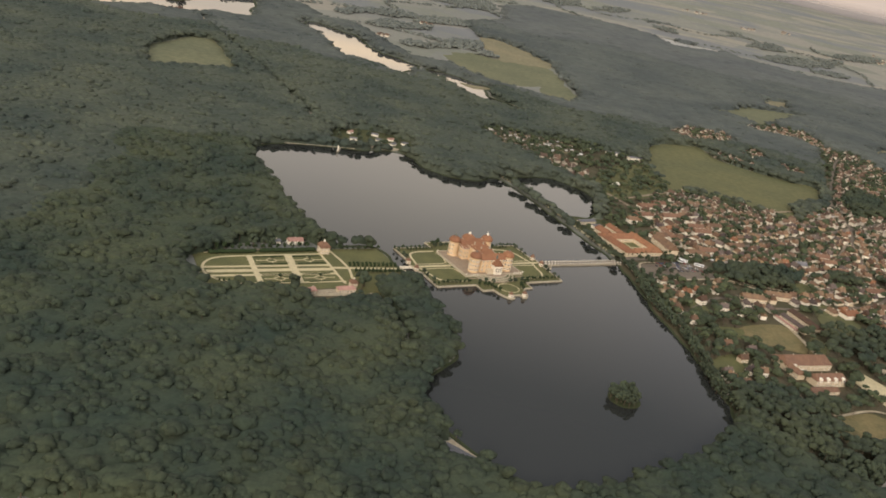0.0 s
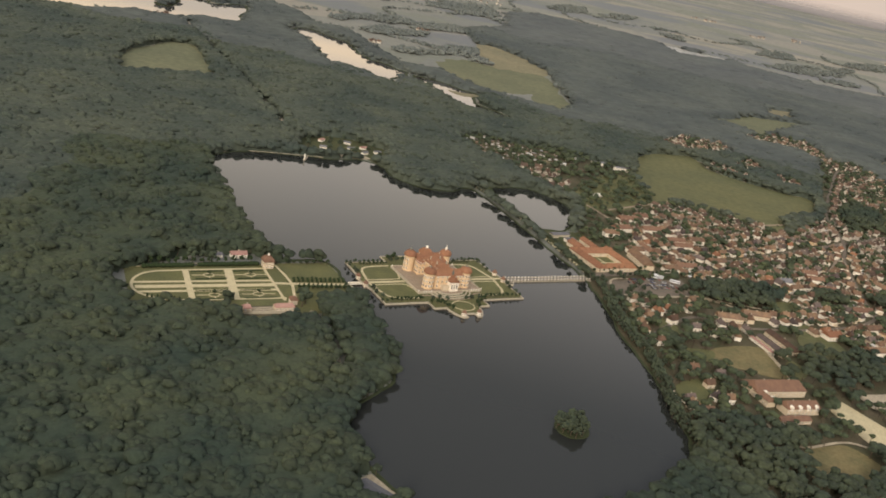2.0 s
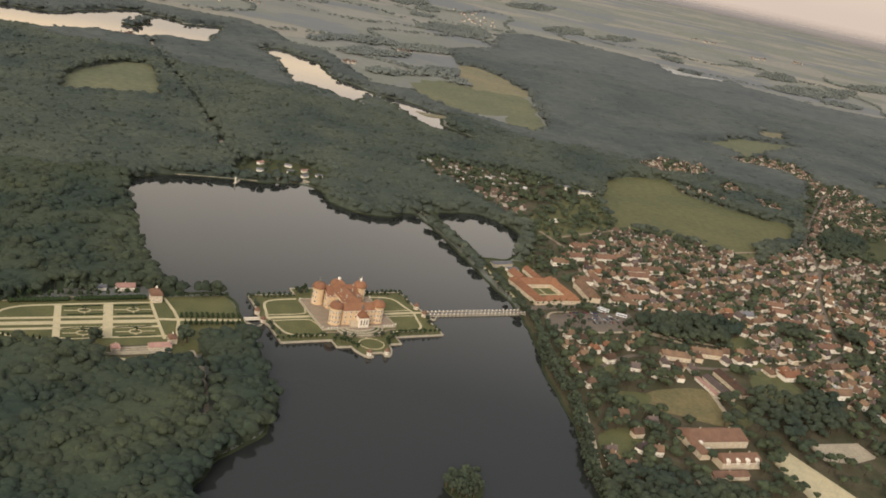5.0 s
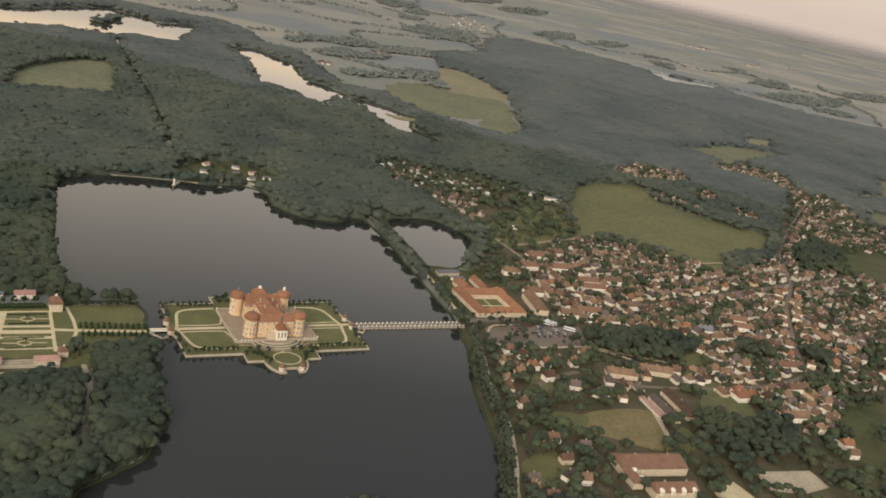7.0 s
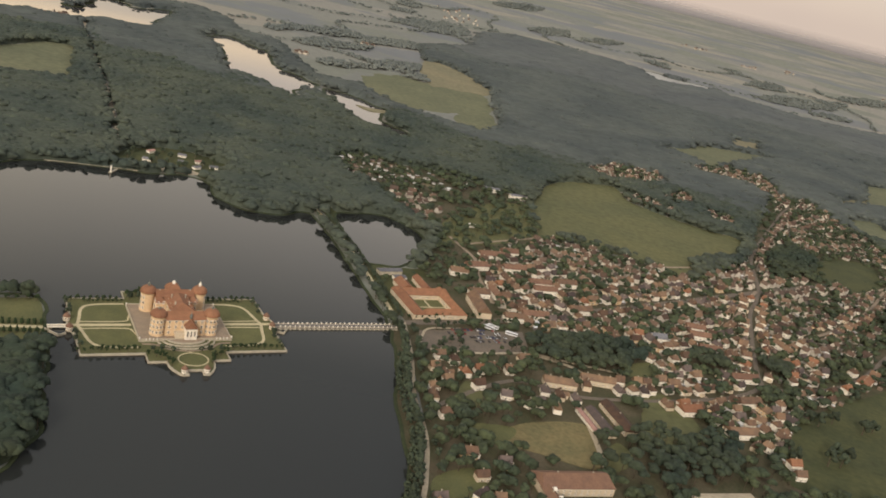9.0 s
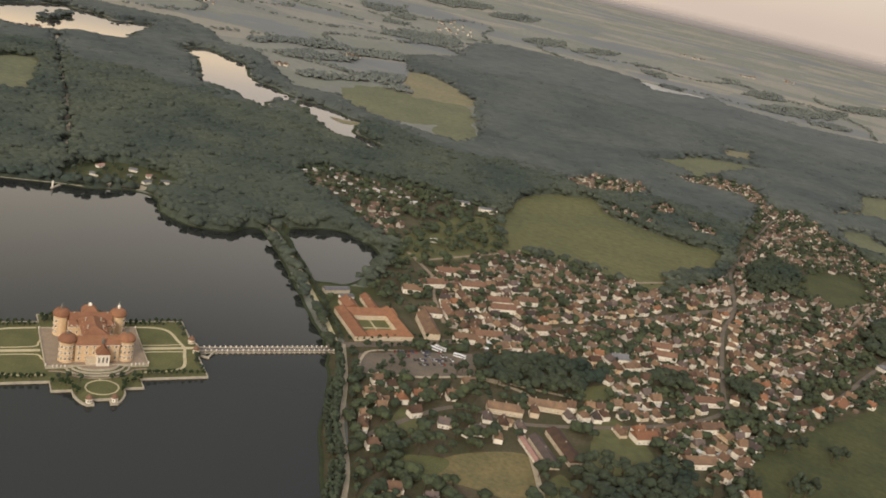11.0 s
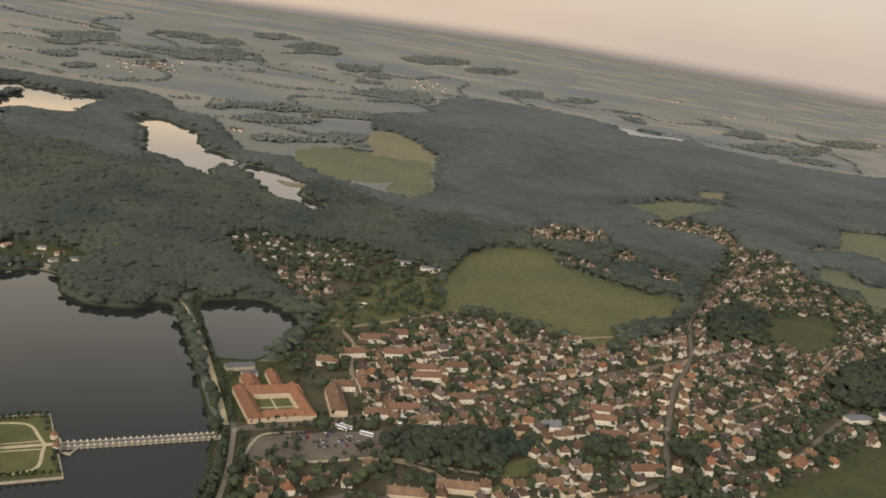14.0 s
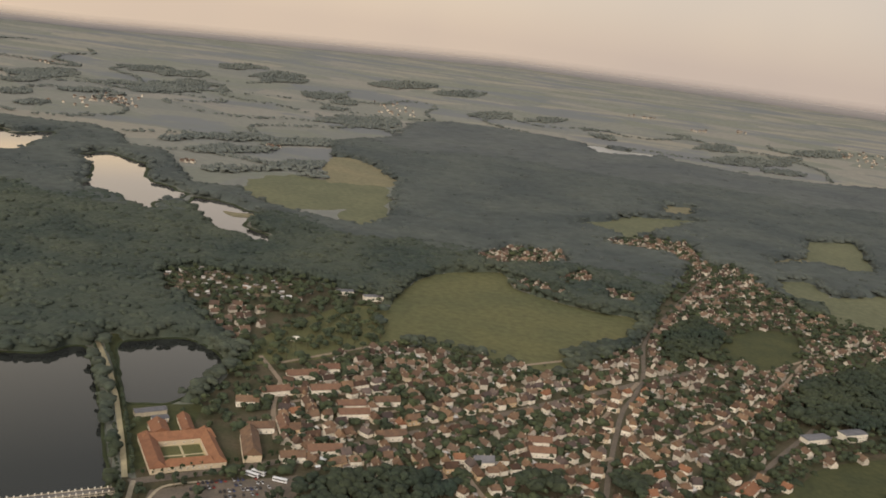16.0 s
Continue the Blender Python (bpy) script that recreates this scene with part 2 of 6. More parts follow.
M = {
    "farmland": farmland(),
    "water": lake_water("lake_water", (0.024, 0.025, 0.022)),
    "still_water": lake_water("still_lake_water", (0.05, 0.045, 0.04), 0.015, 0.02),
    # pale base colour stands in for sky reflection on the thin far lake
    "sheen_water": lake_water("painted_sheen_water", (0.60, 0.56, 0.50)),
    "lawn": surface("lawn", (0.125, 0.117, 0.045), (0.095, 0.095, 0.038), 0.06, 0.95, 0.1, 2.0, fine=1.2),
    "meadow": surface("meadow", (0.122, 0.113, 0.045), (0.094, 0.094, 0.040), 0.012, 0.95, 0.2, 1.0, fine=0.12),
    "pasture": surface("grazed_pasture", (0.070, 0.070, 0.025), (0.050, 0.054, 0.021), 0.03, 0.95, 0.2, 1.0, fine=0.2),
    "stubble": surface("stubble_field", (0.205, 0.172, 0.095), (0.165, 0.146, 0.082), 0.01, 0.95, 0.1, 1.0, fine=0.1),
    "dry_grass": surface("dry_grass", (0.185, 0.142, 0.062), (0.140, 0.118, 0.052), 0.05, 0.95, 0.1, 1.0, fine=0.3),
    "hay": surface("hay_meadow", (0.138, 0.134, 0.070), (0.110, 0.112, 0.060), 0.01, 0.95, 0.2, 1.0, fine=0.1),
    "yard": surface("garden_ground", (0.056, 0.055, 0.024), (0.098, 0.076, 0.044), 0.04, 0.95, 0.1, 1.0, fine=0.4),
    "gravel": surface("pale_gravel", (0.52, 0.43, 0.25), (0.45, 0.37, 0.22), 0.15, 0.95, 0.03, 6.0),
    "sand": surface("sandy_ground", (0.42, 0.34, 0.23), (0.34, 0.28, 0.19), 0.05, 0.95, 0.03, 3.0),
    "asphalt": surface("worn_asphalt", (0.13, 0.115, 0.10), (0.17, 0.15, 0.125), 0.08, 0.9, 0.02, 4.0),
    "street": surface("pale_worn_asphalt", (0.170, 0.132, 0.094), (0.135, 0.108, 0.080), 0.08, 0.9, 0.02, 4.0),
    "paving": surface("stone_paving", (0.30, 0.222, 0.148), (0.25, 0.19, 0.13), 0.2, 0.9, 0.03, 5.0),
    "stone": surface("pale_sandstone", (0.45, 0.38, 0.27), (0.35, 0.30, 0.22), 0.4, 0.9, 0.05, 4.0),
    "ochre": surface("ochre_plaster", (0.62, 0.435, 0.25), (0.55, 0.385, 0.22), 0.12, 0.9, 0.02, 3.0),
    "cream": surface("cream_plaster", (0.58, 0.465, 0.315), (0.50, 0.405, 0.28), 0.15, 0.9, 0.02, 3.0),
    "white": surface("white_plaster", (0.80, 0.72, 0.58), (0.70, 0.62, 0.50), 0.3, 0.9, 0.02, 3.0),
    "tile": surface("red_clay_tiles", (0.255, 0.118, 0.061), (0.205, 0.095, 0.050), 0.25, 0.85, 0.06, 5.0, vary=0.12),
    "rose_tile": surface("rose_clay_tiles", (0.38, 0.215, 0.165), (0.31, 0.175, 0.135), 0.25, 0.85, 0.06, 5.0, vary=0.12),
    "house_tile": surface("village_roof_tiles", (0.170, 0.099, 0.058), (0.112, 0.070, 0.046), 0.2, 0.85, 0.05, 5.0, vary=0.5),
    "dark_tile": surface("dark_roof_tiles", (0.12, 0.085, 0.07), (0.085, 0.065, 0.055), 0.2, 0.8, 0.05, 5.0, vary=0.4),
    "rust_tile": surface("rust_red_tiles", (0.190, 0.104, 0.063), (0.150, 0.084, 0.054), 0.25, 0.85, 0.06, 5.0, vary=0.12),
    "slate": surface("slate_grey_roof", (0.16, 0.15, 0.15), (0.12, 0.115, 0.115), 0.2, 0.6, 0.03, 5.0, vary=0.2),
    "copper": surface("dark_copper", (0.16, 0.15, 0.11), (0.11, 0.11, 0.09), 0.6, 0.5, 0.02, 5.0),
    "glass": surface("dark_window_glass", (0.035, 0.030, 0.026), (0.05, 0.042, 0.035), 0.5, 0.4),
    "bark": surface("grey_brown_bark", (0.10, 0.075, 0.05), (0.07, 0.05, 0.035), 1.2, 0.95, 0.1, 6.0),
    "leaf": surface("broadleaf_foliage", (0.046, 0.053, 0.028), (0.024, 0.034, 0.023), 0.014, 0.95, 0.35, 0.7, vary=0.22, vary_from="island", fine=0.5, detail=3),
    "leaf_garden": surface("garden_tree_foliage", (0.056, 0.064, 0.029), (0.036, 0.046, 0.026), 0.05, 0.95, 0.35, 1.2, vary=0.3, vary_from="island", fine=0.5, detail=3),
    # beyond the lake the foliage is paled, haze painted into its colour
    "leaf_mid_haze": surface("hazed_lakeside_foliage", (0.066, 0.073, 0.048), (0.039, 0.049, 0.037), 0.009, 0.95, 0.3, 0.5, vary=0.2, vary_from="island", fine=0.2, detail=3),
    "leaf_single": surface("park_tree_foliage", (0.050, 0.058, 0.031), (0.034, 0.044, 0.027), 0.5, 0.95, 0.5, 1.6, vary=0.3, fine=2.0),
    # distant foliage, greyed and lightened further in place of haze
    "leaf_far_haze": surface("hazed_far_foliage", (0.083, 0.090, 0.074), (0.056, 0.064, 0.057), 0.006, 0.95, 0.4, 0.3, vary=0.12, vary_from="island", fine=0.05),
    "leaf_plain_haze": surface("hazed_plain_foliage", (0.088, 0.092, 0.080), (0.066, 0.071, 0.066), 0.004, 0.95, 0.3, 0.3, vary=0.1, vary_from="island", fine=0.03),
    "leaf_copse_haze": surface("hazed_copse_foliage", (0.128, 0.134, 0.112), (0.102, 0.110, 0.096), 0.004, 0.95, 0.3, 0.3, vary=0.1, vary_from="island", fine=0.03),
    "far_wall": surface("village_walls", (0.52, 0.45, 0.36), (0.39, 0.34, 0.27), 0.05, 0.9, vary=0.3, vary_from="island"),
    "far_roof": surface("village_roofs", (0.142, 0.087, 0.055), (0.094, 0.063, 0.046), 0.05, 0.9, vary=0.5, vary_from="island"),
    "hedge": surface("clipped_hedge", (0.028, 0.042, 0.014), (0.02, 0.03, 0.011), 0.6, 0.95, 0.4, 3.0),
    "reed": surface("reed_bank", (0.045, 0.052, 0.02), (0.03, 0.038, 0.016), 0.2, 0.95, 0.3, 2.0),
}

# ---- helpers ----
AXIS = 35.4                                   # the castle's long axis, from +x
FRAME = pose(39.1, 830.4, 0, 0, 0, AXIS)        # castle garden, island and bridge lie along it


def link(name, bm, mat, parent=None, label="", smooth=False):
    me = bpy.data.meshes.new(name)
    bm.to_mesh(me)
    bm.free()
    if smooth:
        me.shade_smooth()
    for x in (mat if isinstance(mat, (list, tuple)) else (mat,)):
        me.materials.append(x)
    ob = new(name, me)
    if parent:
        ob.parent = parent
    if label:
        ob["label"] = label
    return ob


def part(name, bm, mat, parent, label="", smooth=False):
    return link(name, bm, mat, parent, label, smooth)


def shared(name, mesh, parent, m=None):
    """Another object on the same mesh."""
    ob = new(name, mesh)
    ob.parent = parent
    if m is not None:
        ob.matrix_basis = m
    return ob


def thing(name, label, category, group="", m=None):
    ob = new(name)
    ob.empty_display_size = 1
    if m is not None:
        ob.matrix_basis = m
    return tagged(ob, label, category, group)


def box(bm, x, y, z, sx, sy, sz, turn=0.0):
    """A block whose foot's middle is (x, y, z)."""
    m = pose(x, y, z + sz / 2, 0, 0, turn) @ Matrix.Diagonal((sx, sy, sz, 1))
    bmesh.ops.create_cube(bm, size=1, matrix=m)
    return bm


def prism(bm, pts, z0, z1):
    low = [bm.verts.new((x, y, z0)) for x, y in pts]
    top = [bm.verts.new((x, y, z1)) for x, y in pts]
    k = len(pts)
    for i in range(k):
        bm.faces.new((low[i], low[(i + 1) % k], top[(i + 1) % k], top[i]))
    f = bm.faces.new(top)
    g = bm.faces.new(low[::-1])
    bmesh.ops.recalc_face_normals(bm, faces=bm.faces[:])
    return bm


def lathe(bm, profile, x=0, y=0, sides=20, squash=1.0):
    rings = []
    for r, z in profile:
        rings.append([bm.verts.new((x + r * math.cos(2 * math.pi * i / sides), y + squash * r * math.sin(2 * math.pi * i / sides), z)) for i in range(sides)])
    for a, b in zip(rings, rings[1:]):
        for i in range(sides):
            bm.faces.new((a[i], a[(i + 1) % sides], b[(i + 1) % sides], b[i]))
    bm.faces.new(rings[0][::-1])
    bm.faces.new(rings[-1])
    return bm


def gable(bm, x, y, z, sx, sy, rise, turn=0.0, over=0.5, hip=0.0):
    """A saddle roof along x, or a hipped one, with eaves of some thickness."""
    a, b, h = sx / 2 + over, sy / 2 + over, hip
    m = pose(x, y, z, 0, 0, turn)
    lo = [(-a, -b, -0.25), (a, -b, -0.25), (a, b, -0.25), (-a, b, -0.25)]
    mid = [(-a, -b, 0.0), (a, -b, 0.0), (a, b, 0.0), (-a, b, 0.0)]
    v = [bm.verts.new(m @ Vector(p)) for p in lo + mid + [(-a + h, 0, rise), (a - h, 0, rise)]]
    for f in ((0, 1, 5, 4), (1, 2, 6, 5), (2, 3, 7, 6), (3, 0, 4, 7), (3, 2, 1, 0), (4, 5, 9, 8), (6, 7, 8, 9), (5, 6, 9), (7, 4, 8)):
        bm.faces.new([v[i] for i in f])
    return bm


def rounded(pts, closed=True, steps=6, rough=0.0, seed=0):
    """A smooth line through corner points, made uneven where it is a natural edge."""
    out, k = [], len(pts)
    P = [Vector((*p, 0)) for p in pts]
    for i in range(k if closed else k - 1):
        p0, p1, p2, p3 = (P[(i + j) % k] if closed else P[min(max(i + j, 0), k - 1)] for j in (-1, 0, 1, 2))
        for s in range(steps):
            t = s / steps
            q = 0.5 * ((2 * p1) + (p2 - p0) * t + (2 * p0 - 5 * p1 + 4 * p2 - p3) * t * t + (3 * p1 - p0 - 3 * p2 + p3) * t ** 3)
            if rough:
                q = q + rough * Vector((noise.noise((q.x * 0.05, q.y * 0.05, seed)), noise.noise((q.x * 0.05, q.y * 0.05, seed + 9)), 0))
            out.append((q.x, q.y))
    if not closed:
        out.append(tuple(pts[-1]))
    return out


def sheet(name, pts, z, mat, label, category, thick=0.3, at=None):
    """A flat piece of ground, water or paving with a real edge."""
    bm = prism(bmesh.new(), pts, z - thick, z)
    bmesh.ops.triangulate(bm, faces=bm.faces[:])
    ob = tagged(link(name, bm, mat), label, category, kind="structure")
    if at:
        ob.matrix_basis = at
    return ob


def strip_mesh(bm, line, width, z, thick=0.25, closed=False):
    """A band of the given width along a line."""
    k = len(line)
    left, right = [], []
    for i in range(k):
        a = Vector(line[(i - 1) % k if closed else max(i - 1, 0)])
        b = Vector(line[(i + 1) % k if closed else min(i + 1, k - 1)])
        d = (b - a).normalized()
        nrm = Vector((-d.y, d.x)) * width / 2
        p = Vector(line[i])
        left.append(p + nrm), right.append(p - nrm)
    va = [[bm.verts.new((p.x, p.y, zz)) for p in side] for side, zz in ((left, z), (right, z), (left, z - thick), (right, z - thick))]
    for i in range(k if closed else k - 1):
        j = (i + 1) % k
        bm.faces.new((va[0][j], va[0][i], va[1][i], va[1][j]))
        bm.faces.new((va[0][i], va[0][j], va[2][j], va[2][i]))
        bm.faces.new((va[1][j], va[1][i], va[3][i], va[3][j]))
    return bm


def inside(px, py, poly):
    """Which of the points lie in a polygon (numpy)."""
    hit = np.zeros(len(px), bool)
    x0, y0 = poly[-1]
    for x1, y1 in poly:
        cross = ((y1 > py) != (y0 > py)) & (px < (x0 - x1) * (py - y1) / (y0 - y1 + 1e-9) + x1)
        hit ^= cross
        x0, y0 = x1, y1
    return hit


def near_line(px, py, line, dist):
    hit = np.zeros(len(px), bool)
    for (ax, ay), (bx, by) in zip(line, line[1:]):
        dx, dy = bx - ax, by - ay
        t = np.clip(((px - ax) * dx + (py - ay) * dy) / (dx * dx + dy * dy + 1e-9), 0, 1)
        hit |= (px - ax - t * dx) ** 2 + (py - ay - t * dy) ** 2 < dist * dist
    return hit


def in_frame(pts):
    return [tuple((FRAME @ Vector((u, v, 0))).xy) for u, v in pts]


# ---- ground: one sheet, level, rising gently from the far plain to the horizon ----
RISE_FROM, RIM, EYE = 3600.0, 4700.0, 315.0


def country(x, y):
    """How far below the flight level the land lies at a place (degrees), and its distance from the middle."""
    r = np.hypot(x - 200, y - 250)
    bear = np.degrees(np.arctan2(200 - x, y - 250))
    rim = 1.35 + 0.85 * np.clip(bear / 24, 0, 1)
    start = math.degrees(math.atan2(EYE, RISE_FROM))
    return start + (rim - start) * np.clip((r - RISE_FROM) / (RIM - RISE_FROM), 0, 1), r


def ground_z(x, y):
    dip, r = country(np.asarray(x, float), np.asarray(y, float))
    return np.where(r > RISE_FROM, EYE - r * np.tan(np.radians(dip)), 0.0)


def ground():
    radii = [150, 300, 500, 700, 1000, 1400, 1800, 2300, 2800, 3300, 3600] + [3600 + 40 * i for i in range(1, 28)] + [RIM]
    sides = 200
    bm = bmesh.new()
    spread = bm.verts.layers.float_vector.new("spread")
    rings = []
    for r in radii:
        ring = []
        for i in range(sides):
            a = 2 * math.pi * i / sides
            x, y = 200 + r * math.cos(a), 250 + r * math.sin(a)
            z = float(ground_z(x, y)) + (5 * noise.noise((x * 0.0016, y * 0.0016, 3)) * min(1, (r - 3600) / 500) if r > 3600 else 0)
            v = bm.verts.new((x, y, z))
            dip = float(country(x, y)[0])
            far = EYE / math.tan(radians(dip)) / r if r > RISE_FROM else 1.0      # fields grow narrower up the rise, as towards a horizon
            v[spread] = Vector((r * math.cos(a) * far, r * math.sin(a) * far, 0))
            ring.append(v)
        rings.append(ring)
    for a, b in zip(rings, rings[1:]):
        for i in range(sides):
            bm.faces.new((a[i], a[(i + 1) % sides], b[(i + 1) % sides], b[i]))
    bm.faces.new(rings[0])
    bmesh.ops.recalc_face_normals(bm, faces=bm.faces[:])
    return tagged(link("ground", bm, M["farmland"], smooth=True), "green and straw-coloured farmland, paled by painted haze, reaching to hills", "ground", kind="structure")


def haze_rim():
    """A see-through sheet painted as the pale evening haze where land meets sky."""
    m = bpy.data.materials.new("painted_haze_veil")
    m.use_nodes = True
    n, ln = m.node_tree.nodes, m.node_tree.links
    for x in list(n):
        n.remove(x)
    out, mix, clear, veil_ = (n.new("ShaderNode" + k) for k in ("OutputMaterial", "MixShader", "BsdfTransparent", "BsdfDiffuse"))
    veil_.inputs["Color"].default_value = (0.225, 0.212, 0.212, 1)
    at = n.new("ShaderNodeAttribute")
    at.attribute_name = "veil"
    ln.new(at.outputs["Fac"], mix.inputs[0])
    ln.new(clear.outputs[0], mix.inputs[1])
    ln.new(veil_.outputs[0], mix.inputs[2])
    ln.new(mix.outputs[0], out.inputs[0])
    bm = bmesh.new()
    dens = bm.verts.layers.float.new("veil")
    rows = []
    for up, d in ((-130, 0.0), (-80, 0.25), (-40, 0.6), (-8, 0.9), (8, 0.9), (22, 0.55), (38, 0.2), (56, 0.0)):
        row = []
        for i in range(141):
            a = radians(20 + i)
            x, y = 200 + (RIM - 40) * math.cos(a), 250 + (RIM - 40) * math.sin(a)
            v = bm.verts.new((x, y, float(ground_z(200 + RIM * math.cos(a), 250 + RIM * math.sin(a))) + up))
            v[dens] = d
            row.append(v)
        rows.append(row)
    for a, b in zip(rows, rows[1:]):
        for i in range(140):
            bm.faces.new((a[i + 1], a[i], b[i], b[i + 1]))
    return tagged(link("backdrop_haze", bm, m, smooth=True), "see-through sheet painted as pale haze along the horizon", "haze", kind="structure")


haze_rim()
ground()

# ---- lakes ----
def ragged(pts, rough, seed=3):
    """A field's outline: straight sides with uneven wooded edges."""
    out = []
    for (ax, ay), (bx, by) in zip(pts, pts[1:] + pts[:1]):
        for s in range(8):
            x, y = ax + (bx - ax) * s / 8, ay + (by - ay) * s / 8
            out.append((x + rough * noise.noise((x * 0.03, y * 0.03, seed)), y + rough * noise.noise((x * 0.03, y * 0.03, seed + 5))))
    return out


CASTLE_LAKE = rounded([(180, 938), (196, 892), (207, 845), (216, 800), (228, 762), (238, 722), (245, 685), (250, 652), (250, 625), (237, 597), (206, 553), (150, 498), (113, 477), (82, 475),
                       (69, 487), (58, 503), (40, 518), (20, 541), (15, 562), (20, 592), (29, 614), (34, 640), (30, 664), (18, 690), (0, 722), (-14, 750), (-36, 788), (-58, 817), (-92, 803), (-112, 814), (-136, 838), (-171, 899),
                       (-213, 973), (-250, 1046), (-226, 1098), (-180, 1125), (-128, 1150), (-97, 1174), (-66, 1166), (-50, 1136), (-14, 1116), (24, 1126), (48, 1156), (80, 1112), (111, 1062), (138, 1014), (160, 970)], rough=4, steps=5)
POND = rounded([(74, 1172), (86, 1195), (126, 1214), (170, 1180), (178, 1128), (168, 1078), (150, 1062), (129, 1063), (104, 1110)], rough=3)
LONG_LAKE = rounded([(-440, 2078), (-431, 2110), (-419, 2149), (-383, 2134), (-336, 2097), (-301, 2075), (-252, 1962), (-188, 1908), (-142, 1868), (-137, 1807), (-150, 1790), (-149, 1762), (-131, 1702), (-160, 1724),
                     (-196, 1752), (-240, 1786), (-285, 1794), (-327, 1904), (-367, 1985), (-402, 2026)], rough=10, steps=4)
REED_LAKE = rounded([(-123, 1845), (-102, 1855), (-81, 1852), (-60, 1846), (-25, 1815), (2, 1806), (16, 1788), (6, 1754), (10, 1720), (27, 1690), (54, 1674), (72, 1650), (69, 1602), (33, 1630), (5, 1642), (-18, 1660), (-43, 1708), (-66, 1740), (-95, 1772)], rough=6, steps=4)
NORTH_LAKE = rounded([(-1100, 1860), (-866, 1990), (-845, 2100), (-800, 2262), (-768, 2245), (-703, 2245), (-655, 2212), (-603, 2285), (-556, 2110), (-535, 1985), (-600, 1966), (-650, 1880), (-700, 1880), (-767, 1780), (-980, 1690)], rough=14, steps=5)
THIN_LAKE = rounded([(590, 3640), (645, 3700), (690, 3640), (826, 3660), (785, 3520), (672, 3440), (620, 3450)], rough=8)
LAKES = (("castle_lake", CASTLE_LAKE, "dark still castle lake"), ("pond", POND, "small round dark pond behind a dam"), ("far_lake", LONG_LAKE, "long pale lake in the woods"),
         ("reed_lake", REED_LAKE, "narrow reedy pale lake"), ("north_lake", NORTH_LAKE, "wide pale lake with wooded islets"), ("thin_lake", THIN_LAKE, "thin far woodland lake painted pale as if"))
for i, (name, line, label) in enumerate(LAKES):
    sheet("water_" + name, line, 0.3, M[{"castle_lake": "water", "pond": "water", "thin_lake": "sheen_water"}.get(name, "still_water")], label + " reflecting the evening sky", "lake")
    bank = tagged(link("bank_" + name, strip_mesh(bmesh.new(), line, 2.6 if i < 2 else 6.0, 0.75, 0.7, closed=True), M["reed"]), "low grassy reed bank along the water", "bank", kind="structure")

# ---- open land ----
MEADOW = rounded([(284, 1420), (288, 1512), (315, 1597), (360, 1640), (404, 1660), (422, 1590), (490, 1550), (535, 1536), (580, 1528), (566, 1448), (548, 1408), (512, 1382), (489, 1330), (479, 1283), (428, 1298), (387, 1300), (345, 1306), (303, 1298), (288, 1350)], rough=5)
FIELDS = [(ragged(pts, 14), kind) for pts, kind in (
    ([(-88, 2003), (-101, 2068), (-91, 2141), (-51, 2200), (-1, 2192), (43, 2205), (105, 2244), (146, 2218), (158, 2140), (166, 1972), (102, 1930), (41, 1862), (0, 1870), (-38, 1898)], "hay"),
    ([(-18, 2320), (-47, 2444), (-46, 2528), (5, 2546), (79, 2440), (124, 2345), (160, 2290), (146, 2226), (47, 2192), (32, 2168)], "stubble"),
    ([(105, 1915), (133, 1990), (167, 2100), (192, 1895), (175, 1812), (140, 1822)], "hay"),
    ([(985, 2300), (1106, 2378), (1042, 2050), (987, 2025), (925, 2066)], "hay"),
    ([(905, 2095), (940, 2110), (935, 2060), (850, 1990), (850, 2030)], "stubble"),
    ([(812, 1865), (892, 1920), (900, 1820), (1002, 1888), (1100, 1940), (985, 1620), (896, 1568), (872, 1582), (865, 1655), (850, 1752), (820, 1768)], "hay"),
    ([(508, 2110), (581, 2208), (626, 2298), (699, 2332), (800, 2360), (655, 2125), (606, 2042), (578, 2086)], "hay"),
    ([(726, 2524), (804, 2536), (768, 2392), (714, 2385)], "stubble"),
    ([(-505, 1345), (-560, 1510), (-540, 1660), (-500, 1668), (-375, 1440)], "hay"))]
sheet("ground_meadow", MEADOW, 0.335, M["meadow"], "wide yellow-green mown meadow beside the village", "meadow")
for i, (line, kind) in enumerate(FIELDS):
    sheet("ground_field_%d" % (i + 1), line, 0.2 + 0.012 * i, M[kind], {"stubble": "straw-coloured field between woods", "hay": "green clearing between dark woods"}[kind], "field")
VILLAGE = [(196, 945), (212, 880), (240, 780), (252, 690), (262, 640), (330, 560), (560, 840), (760, 1130), (1000, 1500), (960, 1650), (830, 1700), (775, 1940), (700, 1900), (600, 1560),
           (575, 1430), (500, 1310), (479, 1279), (428, 1294), (387, 1296), (345, 1302), (302, 1293), (284, 1350), (280, 1420), (260, 1450), (160, 1480), (30, 1440), (70, 1330), (120, 1260), (185, 1205), (188, 1110), (180, 1066), (152, 1056), (144, 1042), (172, 988)]
sheet("ground_lakeside", [(184, 950), (192, 905), (203, 850), (212, 800), (220, 762), (230, 722), (236, 685), (241, 650), (240, 615), (262, 590), (320, 570), (264, 650), (254, 690), (246, 735), (238, 778), (222, 826), (208, 890), (197, 948)], 0.06, M["yard"], "grassy lake bank under trees", "ground")
sheet("ground_village", VILLAGE, 0.1, M["yard"], "gardens and yards of the village", "ground")

